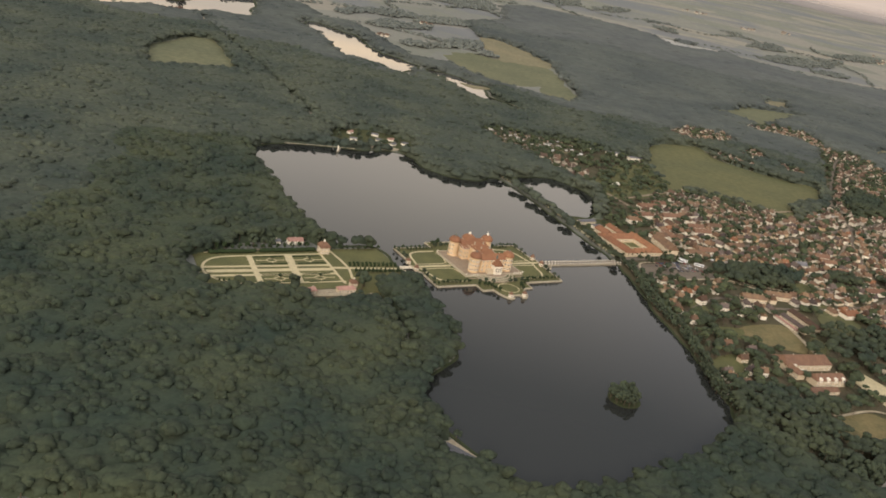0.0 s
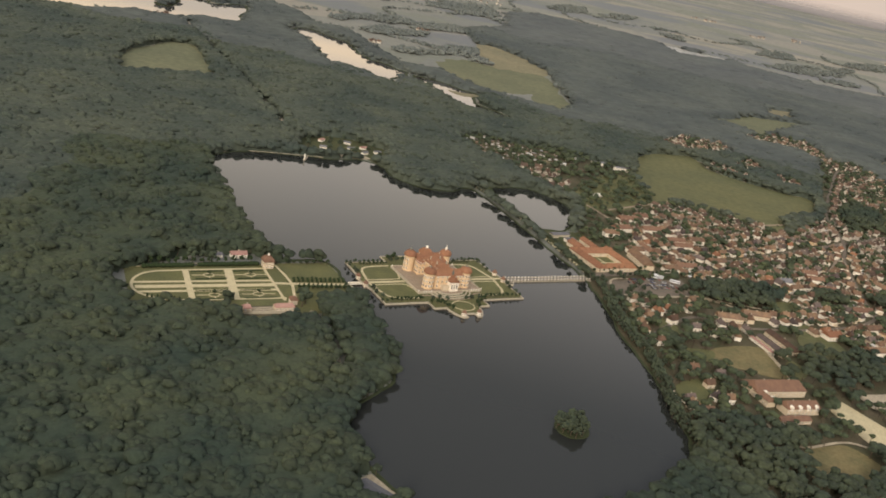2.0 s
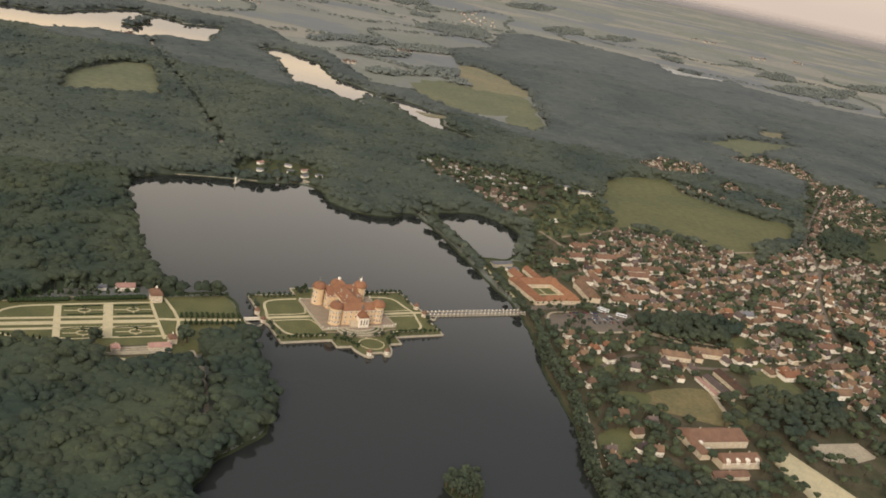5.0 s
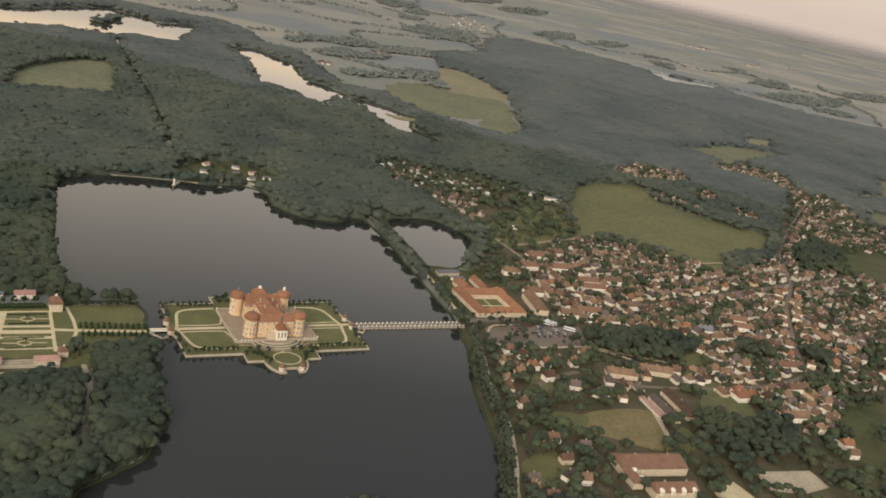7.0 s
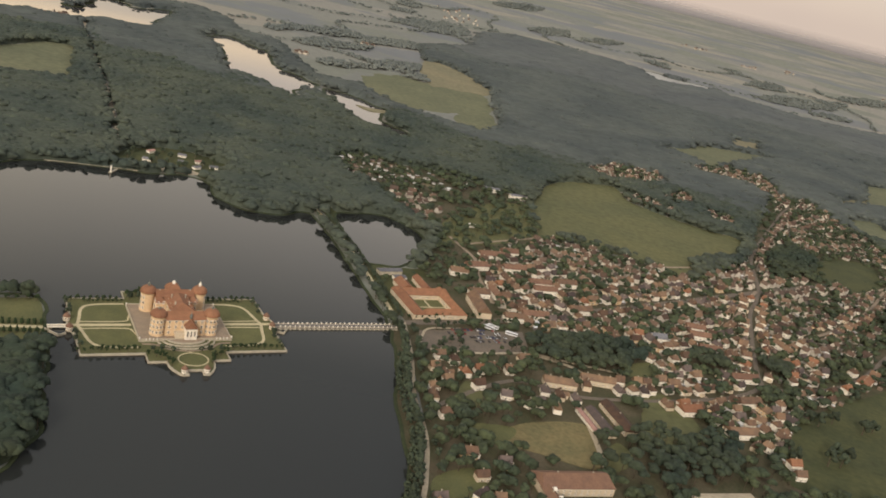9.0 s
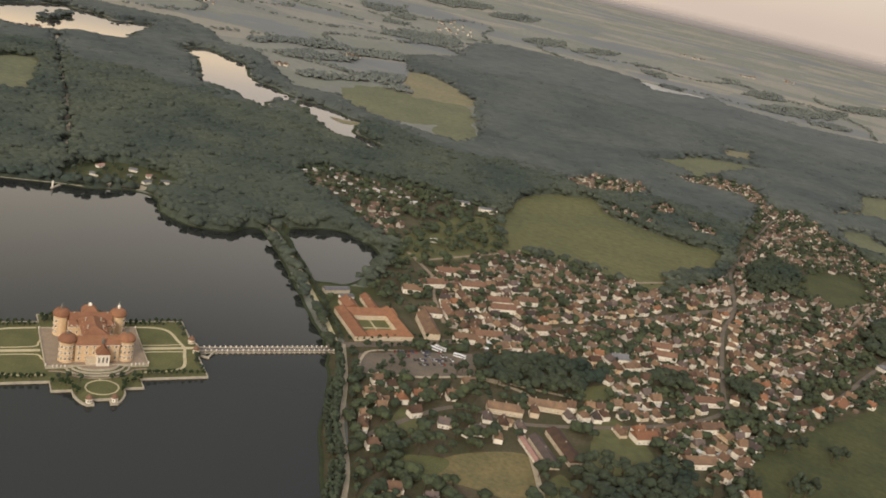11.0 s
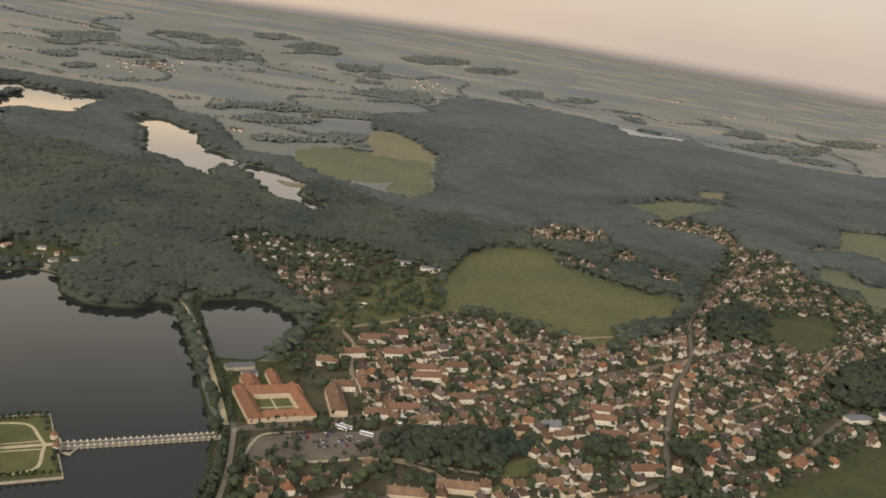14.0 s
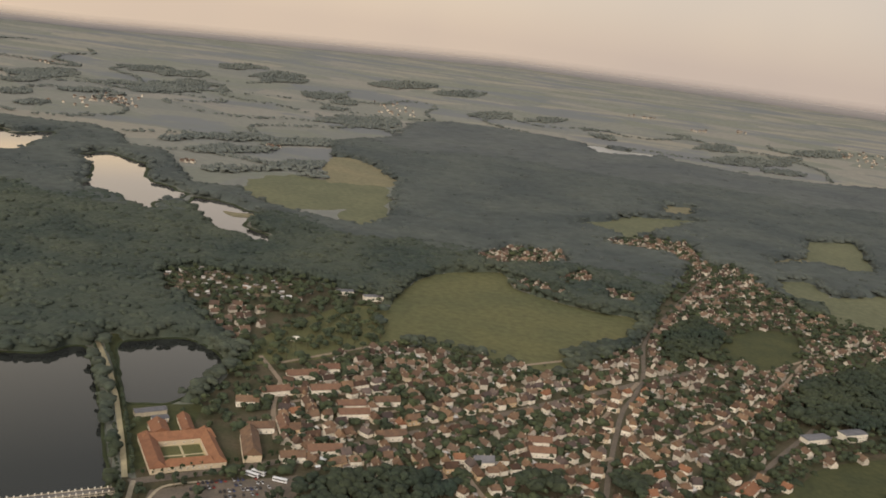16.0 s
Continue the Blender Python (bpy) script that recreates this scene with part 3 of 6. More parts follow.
# ---- roads ----
MAIN_ROAD = rounded([(736, 1876), (700, 1800), (644, 1640), (600, 1510), (580, 1440), (573, 1385), (566, 1315), (553, 1262), (538, 1215), (527, 1150), (518, 1085), (513, 1040), (511, 1014), (490, 985), (458, 957), (412, 927), (365, 903), (336, 893), (289, 890), (236, 812)], False)
EAST_ROAD = rounded([(511, 1014), (538, 1022), (590, 1058), (629, 1104), (672, 1174), (720, 1250)], False)
ALLEE = rounded([(191, 943), (268, 1001), (335, 1068), (403, 1134), (549, 1285), (671, 1409)], False)
LAKE_ROAD = rounded([(193, 946), (210, 888), (223, 826), (240, 775), (248, 725), (251, 690), (260, 655), (300, 580)], False)
DAM_LAND = [(40, 1192), (62, 1172), (92, 1124), (150, 1018), (184, 950), (206, 1000), (190, 1080), (172, 1072), (152, 1064), (134, 1071), (106, 1114), (78, 1178), (60, 1200)]
BEACH = [(-178, 1140), (-184, 1215), (-160, 1252), (-120, 1262), (-80, 1250), (-66, 1205), (-74, 1178), (-98, 1184), (-130, 1162)]
FOREST_RIDE = rounded([(-640, 1960), (-500, 1722), (-337, 1462), (-200, 1225)], False)
WOOD_PATH = rounded([(-46, 712), (-30, 690), (-11, 649), (-2, 622)], False)
DAM = rounded([(50, 1178), (90, 1120), (120, 1071), (147, 1022), (167, 985), (186, 948)], False)
ROADS = [("road_main", MAIN_ROAD, 4.4, "street", "winding grey village street"), ("road_east", EAST_ROAD, 4.6, "street", "grey road out to the pastures"), ("road_avenue", ALLEE, 8, "street", "straight avenue from the castle bridge"),
         ("road_lakeside", LAKE_ROAD, 3.4, "sand", "pale sandy lakeside road"), ("road_dam", DAM, 4, "gravel", "pale path on the dam"),
         ("road_ride", FOREST_RIDE, 5, "sand", "straight pale forest ride"), ("road_woodpath", WOOD_PATH, 3.2, "sand", "pale footpath through the wood")]
for i, (name, line, width, mat, label) in enumerate(ROADS):
    tagged(link(name, strip_mesh(bmesh.new(), line, width, 0.42 + 0.02 * i), M[mat]), label, "road", kind="structure")

# land use of the village, as outlines
LOT = [(208, 938), (213, 906), (236, 912), (262, 926), (284, 940), (302, 955), (293, 992), (276, 981), (248, 967)]
GROVE = [(297, 968), (315, 990), (364, 1018), (409, 1007), (375, 955), (315, 943)]
SPORT = [(283, 795), (303, 828), (345, 852), (355, 832), (360, 794), (315, 793)]
GREEN_A = [(397, 914), (424, 929), (432, 876), (404, 858)]
GREEN_B = [(497, 850), (508, 905), (530, 950), (545, 976), (600, 1036), (636, 1074), (672, 1118), (708, 1165), (771, 1205), (830, 1235), (800, 1116), (700, 1000), (582, 860), (545, 840)]
GROVE_E = [(513, 1040), (545, 1043), (550, 1070), (518, 1068)]
GROVE_F = [(448, 1016), (482, 1025), (476, 1050), (446, 1044)]
GROVE_G = [(496, 980), (520, 975), (570, 990), (566, 1006), (530, 1000), (500, 1002)]
GREEN_C = [(668, 1450), (700, 1530), (745, 1575), (785, 1560), (755, 1453), (700, 1396)]
GROVE_B = [(598, 1380), (606, 1471), (655, 1562), (680, 1500), (650, 1395)]
GROVE_C = [(724, 1300), (731, 1354), (816, 1444), (900, 1480), (900, 1380), (830, 1310)]
GROVE_D = [(700, 1252), (708, 1308), (800, 1330), (812, 1270), (772, 1254), (735, 1244)]
GREEN_D = [(184, 1150), (200, 1180), (245, 1215), (318, 1325), (296, 1400), (240, 1400), (196, 1300), (180, 1215)]
SOUTH_WOOD = [(357, 830), (420, 880), (463, 877), (468, 840), (409, 789), (367, 783)]
ARENA = [(384, 752), (401, 773), (470, 690), (430, 640)]
ARENA_B = [(420, 795), (466, 818), (476, 800), (452, 780), (428, 774)]
PALE = [(340, 668), (365, 687), (384, 693), (402, 668), (378, 640), (338, 632)]
HOUSES = [(300, 1003), (400, 1012), (415, 945), (510, 870), (530, 905), (700, 1120), (840, 1330), (950, 1600), (830, 1690), (775, 1935), (715, 1890), (612, 1545), (577, 1420), (500, 1305), (479, 1272),
          (428, 1286), (387, 1288), (345, 1294), (305, 1285), (245, 1205), (225, 1120), (258, 1050)]
HAMLET = [(110, 1316), (135, 1357), (161, 1340), (178, 1291), (172, 1223), (146, 1236)]
ALLOTMENT = [(5, 1405), (36, 1455), (133, 1452), (195, 1446), (195, 1392), (146, 1384), (55, 1328)]
FAR_HAMLETS = [[(350, 1712), (403, 1828), (482, 1845), (496, 1783), (458, 1718), (393, 1690)], [(412, 1640), (492, 1606), (484, 1562), (426, 1592)], [(482, 1677), (522, 1748), (528, 1672), (490, 1620)],
               [(544, 1652), (592, 1640), (586, 1584), (543, 1582)], [(565, 1998), (662, 2096), (721, 2080), (730, 1908), (701, 1868), (670, 1952), (570, 1945)]]
for name, line, mat, z, label in (("dam", DAM_LAND, "pasture", 0.2, "rough grass on the dam beside the pond"), ("beach", rounded(BEACH), "pasture", 0.3, "green bathing lawn at the lake shore"), ("sand", rounded([(-128, 1166), (-126, 1180), (-104, 1196), (-88, 1192), (-92, 1182), (-110, 1174)]), "sand", 0.42, "pale sandy beach at the lake"), ("lot", LOT, "street", 0.3, "grey car park with worn paving"), ("sport", rounded(SPORT), "dry_grass", 0.32, "dry yellowish sports field"), ("green_d", rounded(GREEN_D), "lawn", 0.3, "green lawns between gardens and pond"), ("green_a", GREEN_A, "lawn", 0.3, "green garden plot"),
                                  ("green_b", rounded(GREEN_B), "pasture", 0.3, "green pasture at the village edge"), ("green_c", rounded(GREEN_C), "pasture", 0.3, "green plot between houses"),
                                  ("arena", ARENA, "gravel", 0.34, "pale sand riding ground"), ("arena_b", ARENA_B, "sand", 0.34, "pale sand paddock"), ("pale", rounded(PALE), "dry_grass", 0.3, "dry yellow lawn")):
    sheet("ground_" + name, line, z, M[mat], label, "ground")

LAWNS = [[(256, 870), (270, 858), (269, 834), (253, 835)], [(269, 809), (298, 818), (292, 796), (268, 792)], [(362, 814), (373, 838), (384, 819), (369, 796)], [(253, 731), (276, 753), (285, 733), (267, 705), (256, 706)], [(400, 930), (422, 937), (444, 885), (425, 861), (395, 863)], [(384, 978), (430, 1016), (432, 995), (390, 960)]]
for i, line in enumerate(LAWNS):
    sheet("ground_lawn_%d" % (i + 1), rounded(line), 0.37 + 0.006 * i, M["lawn" if i % 2 else "meadow"], "mown garden lawn between trees", "lawn")
for i, line in enumerate((HAMLET, ALLOTMENT, *FAR_HAMLETS)):
    sheet("ground_hamlet_%d" % (i + 1), ragged(line, 10), 0.12 + 0.004 * i, M["yard"], "gardens and yards of a hamlet in the woods", "ground")
sheet("ground_spit", rounded([(-47, 1781), (-23, 1783), (1, 1793), (14, 1784), (2, 1766), (-21, 1756)]), 0.8, M["stubble"], "dry reed spit in the narrow lake", "reed bank", 0.6)
for i, (x, y, r) in enumerate(((-712, 2055, 22), (-724, 2128, 17))):
    sheet("ground_islet_%d" % (i + 1), rounded([(x + r * math.cos(a), y + 1.6 * r * math.sin(a)) for a in (0, 0.9, 1.8, 2.7, 3.6, 4.5, 5.4)], rough=4), 0.7, M["reed"], "wooded islet in the wide lake", "ground", 0.6)

# ---- trees ----
def crown_mesh(seed, detail, radius=1.0, flat=0.85, lump=0.28, open_foot=True):
    """A lumpy crown of clumps about one unit wide, as arrays of corners and triangles."""
    bm = bmesh.new()
    bmesh.ops.create_icosphere(bm, subdivisions=detail, radius=radius)
    for v in bm.verts:
        d = v.co.normalized()
        k = 1 + lump * noise.noise(d * 1.7 + Vector((seed * 3.1, 0, 0))) * 1.6 + lump * 0.9 * noise.noise(d * 4.2 + Vector((0, seed * 2.3, 0))) + lump * 0.75 * noise.noise(d * 9.5 + Vector((seed * 1.7, 0, 4)))
        v.co = d * radius * k
        v.co.z = v.co.z * flat
    if open_foot:
        gone = [f for f in bm.faces if f.calc_center_median().z < -0.35 * radius]
        bmesh.ops.delete(bm, geom=gone, context="FACES")
    bmesh.ops.triangulate(bm, faces=bm.faces[:])
    bm.verts.index_update()
    vs = np.array([v.co[:] for v in bm.verts])
    fs = np.array([[v.index for v in f.verts] for f in bm.faces])
    bm.free()
    return vs, fs


def trunk_arrays(h=1.0, r=0.05):
    vs = np.array([(r * math.cos(a) * k, r * math.sin(a) * k, z) for z, k in ((0, 1), (h, 0.5)) for a in (0, 2.09, 4.19)])
    return vs, np.array([(0, 1, 4), (0, 4, 3), (1, 2, 5), (1, 5, 4), (2, 0, 3), (2, 3, 5)])


def mesh_from(name, vs, fs, mat, smooth=True):
    me = bpy.data.meshes.new(name)
    me.vertices.add(len(vs))
    me.vertices.foreach_set("co", vs.astype(np.float32).ravel())
    me.loops.add(fs.size)
    me.loops.foreach_set("vertex_index", fs.astype(np.int32).ravel())
    me.polygons.add(len(fs))
    me.polygons.foreach_set("loop_start", np.arange(0, fs.size, 3, dtype=np.int32))
    me.update()
    if smooth:
        me.shade_smooth()
    me.materials.append(mat)
    return me


def wood(name, xs, ys, kinds, mat, label, size=(4.0, 1.2), height=(13.0, 3.0), trunks=True, squat=0.9):
    """A stand of trees too many to count: crowns at every place, in one mesh."""
    vs, fs, base = [], [], 0
    n = len(xs)
    rad = np.clip(NPR.normal(size[0], size[1], n), size[0] * 0.5, size[0] * 1.8)
    top = np.clip(NPR.normal(height[0], height[1], n), height[0] * 0.5, height[0] * 1.6)
    turn = NPR.uniform(0, 6.28, n)
    pick = NPR.integers(0, len(kinds), n)
    for k, (cv, cf) in enumerate(kinds):
        idx = np.where(pick == k)[0]
        if not len(idx):
            continue
        c, s = np.cos(turn[idx])[:, None], np.sin(turn[idx])[:, None]
        x = (cv[None, :, 0] * c - cv[None, :, 1] * s) * rad[idx][:, None] + xs[idx][:, None]
        y = (cv[None, :, 0] * s + cv[None, :, 1] * c) * rad[idx][:, None] + ys[idx][:, None]
        z = cv[None, :, 2] * (rad[idx] * squat)[:, None] + (top[idx] - rad[idx] * 0.8 * squat + ground_z(xs[idx], ys[idx]))[:, None]
        vs.append(np.stack([x, y, z], -1).reshape(-1, 3))
        fs.append((cf[None] + (np.arange(len(idx)) * len(cv))[:, None, None]).reshape(-1, 3) + base)
        base += len(idx) * len(cv)
    ob = tagged(new(name, mesh_from(name, np.concatenate(vs), np.concatenate(fs), mat)), label, "wood", kind="stuff")
    if trunks:
        tv, tf = trunk_arrays()
        n = len(xs)
        x, y = tv[None, :, 0] * 7 + xs[:, None], tv[None, :, 1] * 7 + ys[:, None]
        z = tv[None, :, 2] * (top - rad * 0.6)[:, None]
        me = mesh_from("trunks", np.stack([x, y, z], -1).reshape(-1, 3), (tf[None] + (np.arange(n) * len(tv))[:, None, None]).reshape(-1, 3), M["bark"])
        t = new("trunks", me)
        t.parent = ob
        tagged(t, "grey-brown trunks", kind="stuff")
    return ob


def canopy(parent, mat, extent, step, height, relief, ok):
    """The closed roof of leaves under the tree tops: one uneven sheet over the wood."""
    x0, x1, y0, y1 = extent
    gx, gy = np.meshgrid(np.arange(x0, x1, step), np.arange(y0, y1, step))
    shape = gx.shape
    x, y = (gx + NPR.uniform(-0.35, 0.35, shape) * step).ravel(), (gy + NPR.uniform(-0.35, 0.35, shape) * step).ravel()
    mask = ok(x, y).reshape(shape)
    z = height + relief * (NPR.normal(0, 0.5, x.size) + 1.3 * rough_field(x, y, 0.5 / step / 3, 4.0))
    z = np.where(mask.ravel(), z, 0.2) + ground_z(x, y)                # the leaves come down to the ground at the edge of the wood
    number = np.arange(x.size).reshape(shape)
    quad = mask[:-1, :-1] | mask[1:, :-1] | mask[:-1, 1:] | mask[1:, 1:]
    a, b, c, d = number[:-1, :-1][quad], number[:-1, 1:][quad], number[1:, 1:][quad], number[1:, :-1][quad]
    ob = new("canopy", mesh_from("canopy", np.stack([x, y, z], -1), np.concatenate([np.stack([a, b, c], -1), np.stack([a, c, d], -1)]), mat))
    ob.parent = parent
    tagged(ob, "closed leafy canopy", kind="stuff")


def clump_kind(seed, lobes, detail, spread=0.5, lump=0.34):
    """A crown of several clumps that grow into one another."""
    r = random.Random(seed)
    vs, fs, base = [], [], 0
    for i in range(lobes):
        cv, cf = crown_mesh(seed * 11 + i, detail, r.uniform(0.44, 0.66) if i else 0.72, 0.85, lump)
        a = r.uniform(0, 6.28)
        off = np.array([spread * math.cos(a), spread * math.sin(a), r.uniform(-0.3, 0.12)]) * (1 if i else 0.15)
        vs.append(cv + off)
        fs.append(cf + base)
        base += len(cv)
    return np.concatenate(vs), np.concatenate(fs)


NEAR_KINDS = [clump_kind(i + 1, 5, 2, 0.55, 0.26) for i in range(8)]
MID_KINDS = [clump_kind(i + 31, 3, 2, 0.55, 0.28) for i in range(6)]
COPSE_KINDS = [clump_kind(i + 91, 1, 1, 0.6, 0.3) for i in range(4)]
FAR_KINDS = [clump_kind(i + 61, 2, 1, 0.6, 0.3) for i in range(5)]

BOAT_YARD = [(26, 497), (40, 514), (64, 496), (58, 480)]
GARDEN = in_frame([(-276, -34), (-280, 30), (-262, 42), (-236, 50), (-212, 64), (-150, 66), (-140, 46), (-86, 46), (-80, -26), (-126, -36), (-139, -64), (-174, -72), (-201, -74), (-206, -56), (-214, -40)])
OPEN_FAR = [(-4000, 1900), (-1500, 2250), (-1100, 2330), (-794, 2386), (-666, 2402), (-606, 2443), (-491, 2360), (-413, 2222), (-345, 2235), (-304, 2182), (-218, 2028), (-157, 1943), (-86, 1960), (-69, 1948), (2, 1862), (129, 1813), (175, 1814), (196, 1930), (150, 2256), (34, 2463),
            (-38, 2485), (-105, 2768), (12, 3056), (-12, 3545), (103, 3752), (249, 3751), (515, 3714), (592, 3640), (690, 3720), (840, 3640), (885, 3485), (1098, 3367), (1276, 3400), (1587, 3560), (4000, 3300), (4000, 6000), (-4000, 6000)]
# copses in the open country: middle, half-lengths and turn
COPSES = [(-1310, 3462, 208, 83, 90), (-1219, 3179, 84, 42, 90), (-1055, 2876, 69, 41, 90), (-1072, 3490, 102, 39, 90), (-899, 2693, 73, 37, 90), (-988, 3164, 105, 50, 72), (-887, 3639, 220, 130, 80), (-889, 3381, 76, 33, 80),
          (-986, 3946, 108, 56, 48), (-669, 4189, 128, 98, 42), (-428, 3963, 87, 64, 42), (-332, 3894, 54, 53, 42), (-159, 3383, 190, 95, 75), (-308, 3688, 80, 33, 65), (-862, 4255, 102, 55, 42), (-1169, 3887, 95, 56, 53)]
COPSES += [(-173, 4374, 158, 63, 32), (76, 4355, 130, 52, 29), (226, 4043, 126, 50, 32), (426, 4075, 102, 40, 30), (646, 3947, 62, 77, 28), (-397, 2468, 85, 28, 80), (-314, 2608, 100, 60, 62), (-262, 2399, 90, 45, 65), (-199, 2468, 50, 31, 60), (-207, 2586, 40, 18, 60),
           (-158, 2156, 112, 32, 52), (-67, 2336, 92, 44, 65), (-16, 2190, 56, 30, 48), (-35, 2053, 30, 14, 60), (-137, 2700, 114, 60, 58), (1188, 3798, 199, 73, 28), (1274, 3653, 80, 54, 34), (1091, 3949, 97, 48, 24), (1478, 4017, 118, 45, 18)]


def free_for_woods(x, y, margin=0.0):
    ok = np.ones(len(x), bool)
    for _, line, _ in LAKES:
        ok &= ~inside(x, y, line)
        ok &= ~near_line(x, y, line + line[:1], (1.2 if line is CASTLE_LAKE or line is POND else 7.5) + margin)
    for poly in (MEADOW, VILLAGE, BEACH, DAM_LAND, BOAT_YARD, GARDEN, HAMLET, ALLOTMENT, *FAR_HAMLETS, *[f for f, _ in FIELDS]):
        ok &= ~inside(x, y, poly)
    for _, line, width, _, _ in ROADS:
        ok &= ~near_line(x, y, line, width / 2 + 3)
    return ok


def scatter(x0, x1, y0, y1, step):
    gx, gy = np.meshgrid(np.arange(x0, x1, step), np.arange(y0, y1, step))
    x = gx.ravel() + NPR.uniform(-0.42, 0.42, gx.size) * step
    y = gy.ravel() + NPR.uniform(-0.42, 0.42, gx.size) * step
    return x, y


def rough_field(x, y, scale, seed):
    return np.array([noise.noise((a * scale, b * scale, seed)) for a, b in zip(x, y)])



def thinned(x, y, k, share):
    k = k & (NPR.uniform(0, 1, len(x)) < share)
    return x[k], y[k]


def beyond(x, y, slack=0.0):
    """The wood past the wavering edge of the nearer stand."""
    w = 90 * rough_field(x, y, 0.012, 12.0)
    return (y > 1010 + w + slack) | (x < -350 + 0.9 * w - slack)


def near_ok(x, y, slack=0.0):
    return free_for_woods(x, y) & ~((x > 190) & (y > 650)) & (x > -430 + (y - 330) * -0.05) & (x < 262 + np.maximum(0, 640 - y)) & (y > 330 + 0.25 * (x + 330)) & ~beyond(x, y, slack)


def mid_ok(x, y, slack=0.0):
    return free_for_woods(x, y) & beyond(x, y, -slack) & (y < 1740 + slack + 100 * rough_field(x, y, 0.008, 14.0))


def far_ok(x, y, slack=0.0):
    k = free_for_woods(x, y) & ~inside(x, y, OPEN_FAR) & (y > 1740 - slack + 100 * rough_field(x, y, 0.008, 14.0)) & (y < 2860 + slack + 160 * rough_field(x, y, 0.005, 15.0))
    return k


def plain_ok(x, y, slack=0.0):
    return free_for_woods(x, y) & ~inside(x, y, OPEN_FAR) & (y > 2860 - slack + 160 * rough_field(x, y, 0.005, 15.0))


def copse_ok(x, y):
    k = np.zeros(len(x), bool)
    wave = 1 + 0.7 * rough_field(x, y, 0.018, 7.0) + 0.9 * rough_field(x, y * 1.5, 0.007, 9.0)
    for cx, cy, a, b, turn in COPSES:
        c, s = math.cos(radians(turn)), math.sin(radians(turn))
        u, v = (x - cx) * c + (y - cy) * s, (y - cy) * c - (x - cx) * s
        k |= (u / a) ** 2 + (v / b) ** 2 < wave
    hedges = (np.abs(rough_field(x * 0.8, y, 0.0035, 21.0)) < 0.014) & (y < 4100)
    return (k | hedges) & free_for_woods(x, y) & inside(x, y, OPEN_FAR) & (np.hypot(x - 200, y - 250) < 4560)


def inner(ok, d, slack):
    """The inside of a wood, some way from its edge."""
    return lambda x, y: ok(x, y, slack) & ok(x - d, y, slack) & ok(x + d, y, slack) & ok(x, y - d, slack) & ok(x, y + d, slack)


# each farther stand takes a paler foliage, with more haze painted in
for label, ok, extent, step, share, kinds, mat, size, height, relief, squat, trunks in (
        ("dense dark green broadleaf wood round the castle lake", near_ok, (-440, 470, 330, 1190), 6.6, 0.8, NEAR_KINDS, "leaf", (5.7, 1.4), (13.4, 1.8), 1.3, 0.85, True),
        ("dense dark green wood beyond the castle lake", mid_ok, (-900, 1150, 560, 1860), 8.0, 0.62, MID_KINDS, "leaf_mid_haze", (6.8, 1.8), (12, 1.3), 1.5, 0.7, False),
        ("wide dark forest in the distance", far_ok, (-1500, 1700, 1620, 3040), 13.0, 0.5, FAR_KINDS, "leaf_far_haze", (10.0, 2.8), (11.6, 1.0), 1.6, 0.55, False),
        ("flat dark forest far off", plain_ok, (-1300, 2600, 2680, 4250), 23.0, 0.45, FAR_KINDS, "leaf_plain_haze", (16.0, 4.5), (12, 1.0), 1.8, 0.5, False)):
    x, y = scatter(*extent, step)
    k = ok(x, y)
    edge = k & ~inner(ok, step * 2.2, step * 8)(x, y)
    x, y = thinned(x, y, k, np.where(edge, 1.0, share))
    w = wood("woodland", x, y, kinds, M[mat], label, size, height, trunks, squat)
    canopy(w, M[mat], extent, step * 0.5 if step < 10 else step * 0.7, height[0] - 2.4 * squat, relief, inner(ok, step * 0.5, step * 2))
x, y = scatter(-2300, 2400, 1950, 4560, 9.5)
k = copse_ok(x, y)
wood("woodland", x[k], y[k], COPSE_KINDS, M["leaf_copse_haze"], "scattered copses and hedgerows in the fields", (9.0, 2.0), (8, 1.4), False, 0.55)

for x, y, r in ((-712, 2055, 20), (-724, 2128, 15)):
    a, d = NPR.uniform(0, 6.28, 24), np.sqrt(NPR.uniform(0, 1, 24)) * r
    wood("islet_wood", x + d * np.cos(a), y + 1.5 * d * np.sin(a), MID_KINDS, M["leaf_far_haze"], "dark trees crowding an islet in the wide lake", (6.5, 1.2), (11, 1.5), True, 0.8)

# ---- single trees ----
def trunk_bm(h, r):
    bm = lathe(bmesh.new(), [(r * 1.5, 0), (r, h * 0.15), (r * 0.8, h * 0.6), (r * 0.35, h)], sides=7)
    for i in range(4):
        a = i * 1.6 + 0.3
        d = Vector((math.cos(a), math.sin(a), 1.1)).normalized()
        q = d.to_track_quat("Z", "Y").to_matrix().to_4x4()
        bmesh.ops.create_cone(bm, segments=5, radius1=r * 0.45, radius2=r * 0.15, depth=h * 0.5, cap_ends=True, matrix=Matrix.Translation(Vector((0, 0, h * (0.5 + 0.08 * i))) + d * h * 0.22) @ q)
    return bm


def crown_bm(seed, radius, height, lobes=9):
    """A crown of uneven clumps with gaps between them."""
    bm = bmesh.new()
    r = random.Random(seed)
    for i in range(lobes):
        a, u = r.uniform(0, 6.28), r.uniform(-0.55, 1)
        d = math.sqrt(max(0, 1 - u * u)) * radius * 0.62
        cv, cf = crown_mesh(seed * 7 + i, 1, radius * r.uniform(0.36, 0.55), 0.9, 0.35, False)
        vs = [bm.verts.new(Vector(c) + Vector((d * math.cos(a), d * math.sin(a), height + u * radius * 0.72))) for c in cv]
        for f in cf:
            bm.faces.new([vs[j] for j in f])
    return bm


